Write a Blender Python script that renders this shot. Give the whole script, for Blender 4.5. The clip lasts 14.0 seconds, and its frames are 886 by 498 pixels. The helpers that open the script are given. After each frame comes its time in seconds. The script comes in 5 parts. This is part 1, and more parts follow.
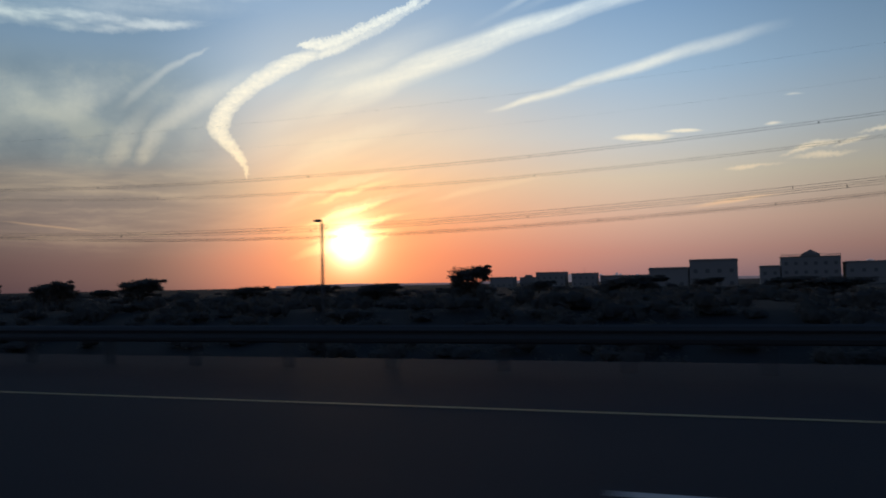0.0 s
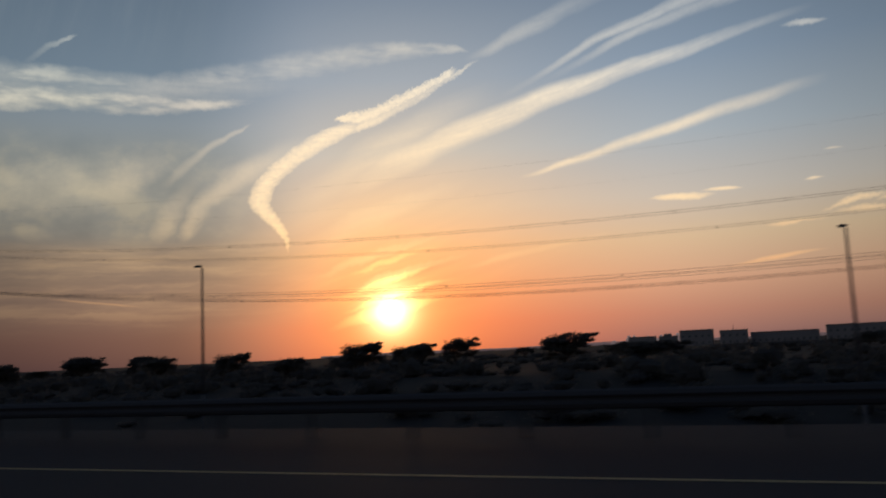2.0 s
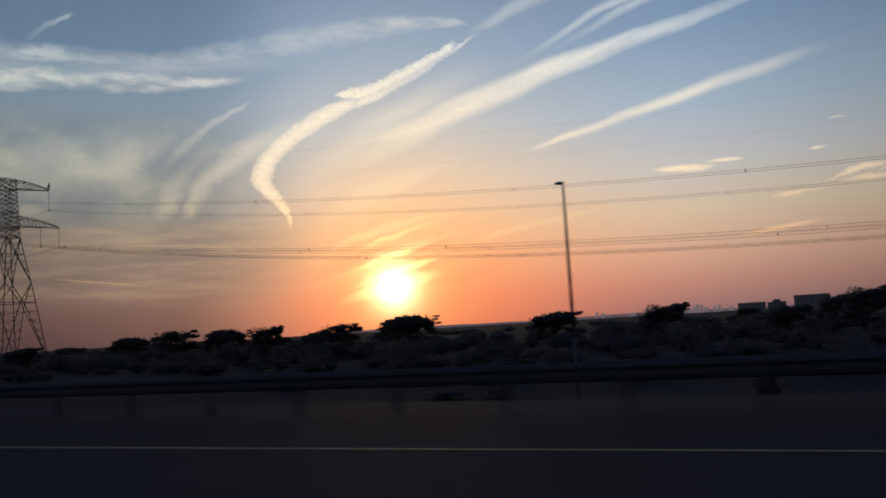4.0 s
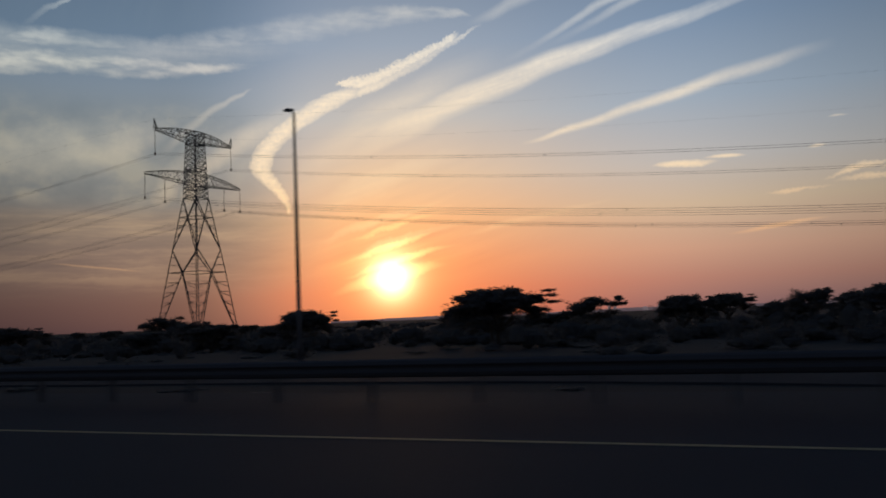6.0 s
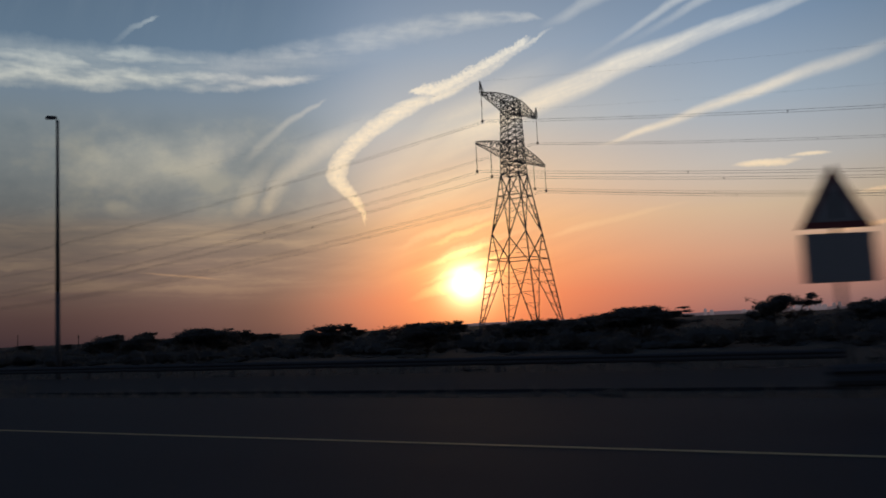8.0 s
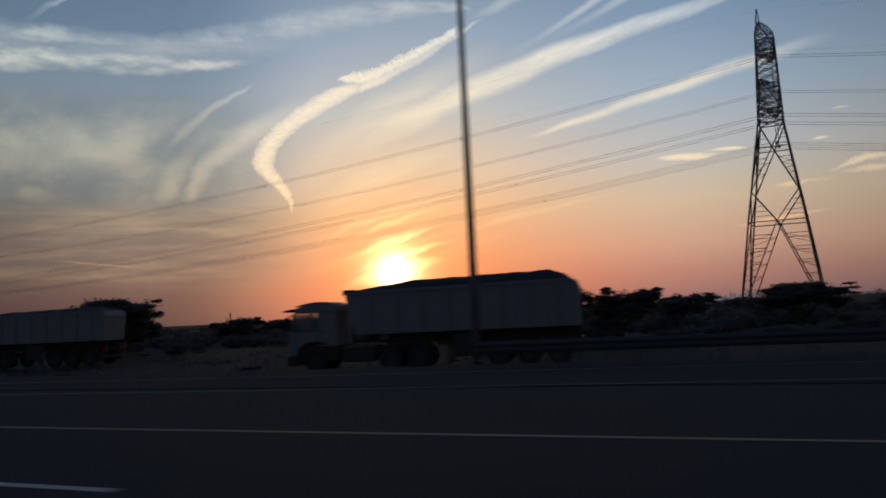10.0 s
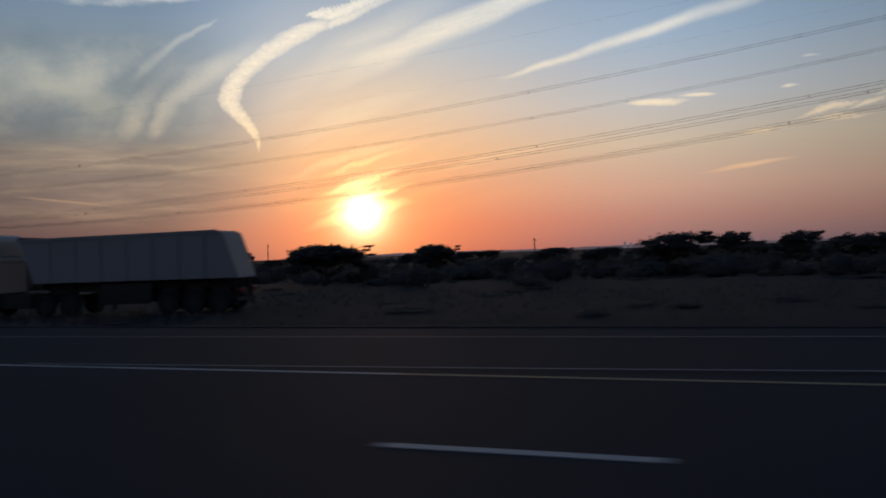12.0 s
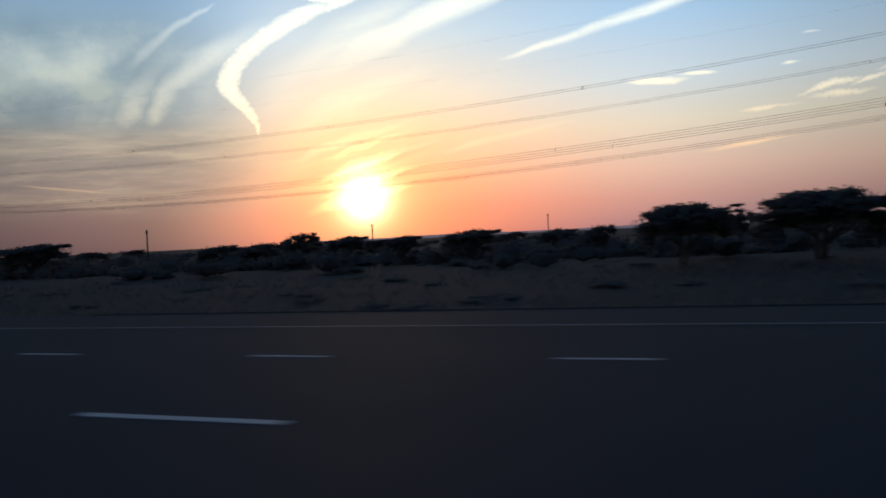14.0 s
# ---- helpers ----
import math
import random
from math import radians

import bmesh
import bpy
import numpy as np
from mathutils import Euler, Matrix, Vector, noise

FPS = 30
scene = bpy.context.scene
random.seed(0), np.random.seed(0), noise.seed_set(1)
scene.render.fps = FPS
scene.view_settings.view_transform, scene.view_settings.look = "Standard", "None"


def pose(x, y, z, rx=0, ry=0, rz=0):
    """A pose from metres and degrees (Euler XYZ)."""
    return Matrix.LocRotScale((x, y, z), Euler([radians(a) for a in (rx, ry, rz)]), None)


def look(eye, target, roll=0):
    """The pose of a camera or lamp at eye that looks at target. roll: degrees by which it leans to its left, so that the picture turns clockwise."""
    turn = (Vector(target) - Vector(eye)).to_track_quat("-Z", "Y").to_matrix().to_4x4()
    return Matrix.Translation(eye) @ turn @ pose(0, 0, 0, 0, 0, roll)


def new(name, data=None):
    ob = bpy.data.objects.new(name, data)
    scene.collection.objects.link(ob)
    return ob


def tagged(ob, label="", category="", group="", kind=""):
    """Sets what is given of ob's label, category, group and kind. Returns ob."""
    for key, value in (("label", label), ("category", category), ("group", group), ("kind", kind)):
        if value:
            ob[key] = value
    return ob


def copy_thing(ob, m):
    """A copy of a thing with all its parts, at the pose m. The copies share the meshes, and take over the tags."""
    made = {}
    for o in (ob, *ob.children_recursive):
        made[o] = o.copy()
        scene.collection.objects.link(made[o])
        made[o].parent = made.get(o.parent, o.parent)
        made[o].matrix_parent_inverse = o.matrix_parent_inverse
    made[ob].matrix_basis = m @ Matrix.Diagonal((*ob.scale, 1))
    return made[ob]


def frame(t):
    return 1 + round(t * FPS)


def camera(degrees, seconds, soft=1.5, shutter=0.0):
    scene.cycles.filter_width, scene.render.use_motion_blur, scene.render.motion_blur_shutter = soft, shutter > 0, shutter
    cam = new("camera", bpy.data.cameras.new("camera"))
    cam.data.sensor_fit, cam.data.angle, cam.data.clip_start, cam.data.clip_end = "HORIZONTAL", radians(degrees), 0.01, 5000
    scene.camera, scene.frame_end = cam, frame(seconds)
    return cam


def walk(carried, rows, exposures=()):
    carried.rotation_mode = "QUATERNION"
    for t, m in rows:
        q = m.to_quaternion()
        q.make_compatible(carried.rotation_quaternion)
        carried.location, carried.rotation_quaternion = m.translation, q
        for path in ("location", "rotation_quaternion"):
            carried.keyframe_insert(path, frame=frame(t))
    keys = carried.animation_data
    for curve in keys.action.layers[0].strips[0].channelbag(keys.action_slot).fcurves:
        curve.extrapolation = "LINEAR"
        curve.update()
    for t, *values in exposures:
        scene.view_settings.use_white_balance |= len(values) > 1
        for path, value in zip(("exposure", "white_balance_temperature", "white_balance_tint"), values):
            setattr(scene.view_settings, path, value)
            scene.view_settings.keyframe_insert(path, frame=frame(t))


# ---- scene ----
# ---- camera and its drive ----
SPEED, EYE = 38.8, 1.43
LENS = 57.1
cam = camera(LENS, 14.0, soft=1.8, shutter=0.2)
# seconds, yaw, pitch, roll
TURNS = (
    (0, 20.05, 2.46, 1.17),
    (0.5, 20.53, 6.66, 1.97),
    (1, 19.96, 12.16, 2.68),
    (1.5, 19.86, 11.55, 2.38),
    (2, 22.98, 7.21, 2.65),
    (2.5, 26.41, 4.94, 3.22),
    (3, 24.73, 5.94, 4.10),
    (5.5, 22.12, 4.77, 2.65),
    (6, 23.04, 4.84, 2.35),
    (6.5, 24.20, 5.36, 2.09),
    (7, 25.59, 5.99, 2.22),
    (7.5, 27.21, 5.70, 2.67),
    (7.7, 28.52, 5.47, 2.64),
    (10, 23.28, 4.49, 2.70),
    (10.5, 22.79, 4.10, 2.59),
    (11, 21.91, 3.82, 2.26),
    (11.5, 20.85, 2.71, 1.97),
    (12, 21.02, 0.32, 1.99),
    (12.5, 21.51, -1.78, 2.01),
    (13, 21.44, -1.65, 2.36),
    (13.5, 21.61, -1.06, 2.58),
    (14, 21.13, -0.89, 2.82),
)
walk(cam, [(t, pose(-SPEED * (t + 0.009), 0, EYE, 90 + pitch, roll, yaw)) for t, yaw, pitch, roll in TURNS],
     exposures=[(t, stops, kelvin, tint) for t, stops, kelvin, tint in (
         (0, 0.16, 5700, 1), (0.5, 0.14, 5900, 3), (1, 0.0, 7300, 9), (1.5, 0.0, 7600, 10), (2, 0.03, 7400, 10), (2.5, 0.12, 6500, 7), (3, 0.16, 6300, 6), (5.5, -0.08, 6650, 10), (6.5, -0.07, 6600, 10), (7.5, -0.07, 6550, 9),
         (10, 0.02, 6450, 7), (11, 0.06, 6300, 7), (11.5, 0.06, 6250, 7), (12, 0.02, 6100, 7), (12.3, 0.3, 5800, 5), (12.5, 0.78, 5550, 3), (13, 0.82, 5400, 1), (13.5, 0.57, 5550, 0), (14, 0.52, 5550, -1))])

# ---- sky and sun ----
SUN_AZ, SUN_EL = -26.5, 2.95


def lin(r, g, b):
    return tuple(((c / 255 + 0.055) / 1.055) ** 2.4 if c > 10 else c / 255 / 12.92 for c in (r, g, b))


world = bpy.data.worlds.new("world")
scene.world = world
world.use_nodes = True
wt = world.node_tree
wt.nodes.clear()


def nd(tree, kind, **sets):
    n = tree.nodes.new(kind)
    for k, v in sets.items():
        n.inputs[k].default_value = v
    return n


def put(tree, socket, value):
    if isinstance(value, (int, float)):
        socket.default_value = value
    elif isinstance(value, tuple):
        socket.default_value = (*value, 1.0)[:len(socket.default_value)]
    else:
        tree.links.new(value, socket)


def ma(op, a, b=None, c=None, clamp=False, tree=None):
    tree = tree or wt
    n = tree.nodes.new("ShaderNodeMath")
    n.operation, n.use_clamp = op, clamp
    for s, v in zip(n.inputs, (a, b, c)):
        if v is not None:
            put(tree, s, v)
    return n.outputs[0]


def mixc(fac, a, b, kind="MIX", tree=None):
    tree = tree or wt
    n = tree.nodes.new("ShaderNodeMix")
    n.data_type, n.blend_type, n.clamp_result = "RGBA", kind, False
    put(tree, n.inputs[0], fac)
    put(tree, n.inputs[6], a)
    put(tree, n.inputs[7], b)
    return n.outputs[2]


def ramp(fac, stops, smooth="LINEAR", tree=None):
    tree = tree or wt
    n = tree.nodes.new("ShaderNodeValToRGB")
    n.color_ramp.interpolation = smooth
    put(tree, n.inputs[0], fac)
    els = n.color_ramp.elements
    while len(els) < len(stops):
        els.new(0.5)
    for e, (p, c) in zip(els, stops):
        e.position, e.color = p, (*c, 1.0)
    return n.outputs[0]


def step(v, lo, hi):
    n = wt.nodes.new("ShaderNodeMapRange")
    n.interpolation_type = "SMOOTHSTEP"
    put(wt, n.inputs[0], v)
    n.inputs[1].default_value, n.inputs[2].default_value = lo, hi
    return n.outputs[0]


def grain(vec, scale, detail=4.0, rough=0.55, tree=None):
    tree = tree or wt
    n = nd(tree, "ShaderNodeTexNoise", Scale=scale, Detail=detail, Roughness=rough)
    if vec is not None:
        tree.links.new(vec, n.inputs["Vector"])
    return n.outputs["Fac"]


def vec3(x, y, z=0.0):
    n = wt.nodes.new("ShaderNodeCombineXYZ")
    for s, v in zip(n.inputs, (x, y, z)):
        put(wt, s, v)
    return n.outputs[0]


coord = wt.nodes.new("ShaderNodeTexCoord")
sep = wt.nodes.new("ShaderNodeSeparateXYZ")
wt.links.new(coord.outputs["Generated"], sep.inputs[0])
AZ = ma("MULTIPLY", ma("ARCTAN2", sep.outputs[0], sep.outputs[1]), 57.2958)
EL = ma("MULTIPLY", ma("ARCSINE", sep.outputs[2]), 57.2958)
sun_dir = Vector((math.sin(radians(SUN_AZ)) * math.cos(radians(SUN_EL)), math.cos(radians(SUN_AZ)) * math.cos(radians(SUN_EL)), math.sin(radians(SUN_EL))))
dot = wt.nodes.new("ShaderNodeVectorMath")
dot.operation = "DOT_PRODUCT"
wt.links.new(coord.outputs["Generated"], dot.inputs[0])
dot.inputs[1].default_value = sun_dir
ANG = ma("MULTIPLY", ma("ARCCOSINE", ma("MINIMUM", dot.outputs["Value"], 0.9999999)), 57.2958)

height = ma("DIVIDE", ma("MAXIMUM", EL, 0.0), 60.0, clamp=True)


def sky_ramp(rows):
    return ramp(height, [(e / 60, lin(*c)) for e, c in rows])


far_sky = sky_ramp(((0, (128, 100, 106)), (2, (172, 126, 116)), (4, (198, 156, 136)), (7, (204, 182, 158)), (10, (186, 184, 184)), (14, (156, 172, 190)),
                    (19, (124, 147, 175)), (26, (92, 114, 142)), (40, (46, 68, 104)), (60, (28, 46, 80))))
sun_sky = sky_ramp(((0, (200, 88, 76)), (2, (228, 108, 80)), (4, (238, 140, 94)), (7, (238, 174, 126)), (10, (226, 192, 160)), (14, (194, 190, 186)),
                    (19, (152, 166, 184)), (26, (104, 125, 152)), (40, (46, 68, 104)), (60, (28, 46, 80))))
back_sky = sky_ramp(((0, (108, 105, 116)), (6, (116, 114, 130)), (14, (102, 112, 136)), (30, (62, 84, 120)), (60, (28, 46, 80))))
d_az = ma("SUBTRACT", AZ, SUN_AZ)
# the warm band reaches farther north than south of the sun
reach = ma("MAXIMUM", ma("DIVIDE", d_az, 13.5), ma("DIVIDE", d_az, -9.5))
near_sun = ma("POWER", 2.71828, ma("MULTIPLY", ma("POWER", reach, 2.0), -1.0))
sky = mixc(near_sun, far_sky, sun_sky)
sky = mixc(step(ma("ABSOLUTE", d_az), 48, 120), sky, back_sky)

sky = mixc(step(AZ, -9, 13), sky, mixc(1.0, sky, (0.58, 0.6, 0.61), "MULTIPLY"))

# haze layers and mottled cloud toward the south-west
warp = ma("SUBTRACT", grain(vec3(AZ, EL), 0.9, 5.0, 0.6), 0.5)
fine = grain(vec3(AZ, EL), 2.6, 5.0, 0.62)
nub = ma("SUBTRACT", grain(vec3(AZ, EL), 4.2, 4.0, 0.65), 0.5)
shred = ma("MULTIPLY", step(grain(vec3(ma("MULTIPLY", AZ, 0.32), ma("MULTIPLY", ma("ADD", EL, ma("MULTIPLY", warp, 0.25)), 1.15), 2.0), 1.0, 2.5, 0.55), 0.22, 0.7), 0.66)
ripple = ma("ADD", 0.25, ma("MULTIPLY", grain(vec3(ma("MULTIPLY", AZ, 2.6), ma("MULTIPLY", EL, 4.4), 6.0), 1.0, 4.0, 0.6), 0.55))
slant = ma("SUBTRACT", EL, ma("MULTIPLY", AZ, 0.26))
fibre = grain(vec3(ma("MULTIPLY", AZ, 0.14), ma("MULTIPLY", slant, 1.0), 4.0), 1.0, 3.0, 0.55)
level = grain(vec3(ma("MULTIPLY", AZ, 0.16), ma("MULTIPLY", EL, 1.2), 9.0), 1.0, 4.0, 0.55)
left_side = ma("MULTIPLY", step(ma("MULTIPLY", AZ, -1.0), 31, 42), step(ma("MULTIPLY", AZ, -1.0), 100, 60))
left_sky = sky_ramp(((0, (68, 56, 68)), (1.2, (82, 64, 73)), (3, (100, 77, 80)), (4.8, (120, 98, 94)), (7, (128, 117, 109)), (9, (112, 114, 114)), (11, (124, 131, 133)), (13.5, (126, 138, 146)), (16, (120, 136, 152)), (18, (104, 127, 150)),
                     (26, (84, 105, 129)), (40, (46, 68, 104)), (60, (28, 46, 80))))
sky = mixc(ma("MULTIPLY", left_side, 0.92), sky, left_sky)
bars = grain(vec3(ma("MULTIPLY", AZ, 0.10), ma("MULTIPLY", ma("ADD", EL, ma("MULTIPLY", warp, 0.5)), 1.0), 7.0), 1.0, 4.0, 0.6)
low_bars = ma("MULTIPLY", ma("MULTIPLY", step(EL, 9.0, 7.0), step(EL, 1.5, 4.5)), step(ma("MULTIPLY", AZ, -1.0), 29, 40))
sky = mixc(ma("MULTIPLY", low_bars, 0.5), sky, ramp(bars, [(0.32, lin(100, 92, 92)), (0.5, lin(134, 116, 106)), (0.68, lin(186, 158, 130))]))
mottle = grain(vec3(ma("MULTIPLY", AZ, 0.22), ma("MULTIPLY", EL, 0.3), 3.0), 1.0, 5.0, 0.55)
upper = ma("MULTIPLY", ma("MULTIPLY", step(EL, 16.0, 13.5), step(EL, 7.0, 9.0)), left_side)
sky = mixc(ma("MULTIPLY", upper, 0.4), sky, ramp(mottle, [(0.34, lin(106, 116, 122)), (0.5, lin(136, 140, 140)), (0.66, lin(186, 178, 158))]))
sky = mixc(step(ma("MULTIPLY", AZ, -1.0), 42, 56), sky, mixc(1.0, sky, ramp(height, [(0.0, (0.46, 0.5, 0.56)), (0.13, (0.6, 0.62, 0.65)), (0.24, (0.85, 0.86, 0.86))]), "MULTIPLY"))

high = ma("MULTIPLY", ma("MULTIPLY", step(ma("MULTIPLY", AZ, -1.0), 30, 46), step(EL, 18.5, 22.0)), step(EL, 40, 28))
cirrus = grain(vec3(ma("ADD", ma("MULTIPLY", AZ, 0.5), ma("MULTIPLY", EL, -0.12)), ma("MULTIPLY", EL, 0.09), 5.0), 1.0, 4.0, 0.6)
sky = mixc(ma("MULTIPLY", high, ma("MULTIPLY", step(cirrus, 0.4, 0.8), 0.1)), sky, lin(150, 164, 176))

# glow of the low sun, streaked by thin cloud
tilt = ma("SUBTRACT", EL, ma("MULTIPLY", AZ, 0.30))
streaks = grain(vec3(ma("MULTIPLY", AZ, 0.10), ma("MULTIPLY", tilt, 0.75), 1.0), 1.0, 4.0, 0.6)
veil = step(EL, 2.6, 4.4)
broken = ma("ADD", 1.0, ma("MULTIPLY", veil, ma("MULTIPLY", ma("SUBTRACT", streaks, 0.5), 2.6)))
broken = ma("MAXIMUM", broken, 0.15)
core = ma("MULTIPLY", ma("POWER", 2.71828, ma("DIVIDE", ANG, -0.48)), 7.0)
ring = ma("MULTIPLY", ma("MULTIPLY", ma("POWER", 2.71828, ma("DIVIDE", ANG, -1.4)), 1.25), broken)
wide = ma("MULTIPLY", ma("MULTIPLY", ma("POWER", 2.71828, ma("DIVIDE", ANG, -4.4)), 0.3), broken)
bloom = ma("MULTIPLY", ma("POWER", 2.71828, ma("MULTIPLY", ma("POWER", ma("DIVIDE", ANG, 1.5), 2.0), -1.0)), 0.6)
disc = ma("MULTIPLY", ma("LESS_THAN", ANG, 0.3), 30.0)


def tint(value, colour):
    n = wt.nodes.new("ShaderNodeVectorMath")
    n.operation = "SCALE"
    n.inputs[0].default_value = colour
    wt.links.new(value, n.inputs["Scale"])
    return n.outputs[0]


# contrails: (place along, middle, half width, density)
def trail(along, across, span, base, reach, rows, rough=0.5, soft=1.5, nubs=0.0, thread=None):
    lo, hi = span
    u = ma("DIVIDE", ma("SUBTRACT", along, lo), hi - lo)
    c = ramp(u, [((p - lo) / (hi - lo), ((m - base) / reach, w / 4, o)) for p, m, w, o in rows], "CARDINAL")
    s = wt.nodes.new("ShaderNodeSeparateColor")
    wt.links.new(c, s.inputs[0])
    mid = ma("ADD", ma("MULTIPLY", s.outputs[0], reach), base)
    off = ma("ADD", ma("SUBTRACT", across, mid), ma("MULTIPLY", warp, rough))
    if nubs:
        off = ma("ADD", off, ma("MULTIPLY", nub, nubs))
    q = ma("DIVIDE", ma("ABSOLUTE", off), ma("MAXIMUM", ma("MULTIPLY", s.outputs[1], 4.0), 0.02))
    body = ma("POWER", ma("SUBTRACT", 1.0, ma("MINIMUM", ma("MULTIPLY", q, q), 1.0)), soft)
    inside = ma("MULTIPLY", ma("GREATER_THAN", u, 0.001), ma("LESS_THAN", u, 0.999))
    if thread is not None:
        body = ma("MULTIPLY", body, ma("MAXIMUM", ma("ADD", 0.05, ma("MULTIPLY", thread, 1.75)), 0.1))
    return ma("MULTIPLY", ma("MULTIPLY", body, s.outputs[2]), inside, clamp=True)


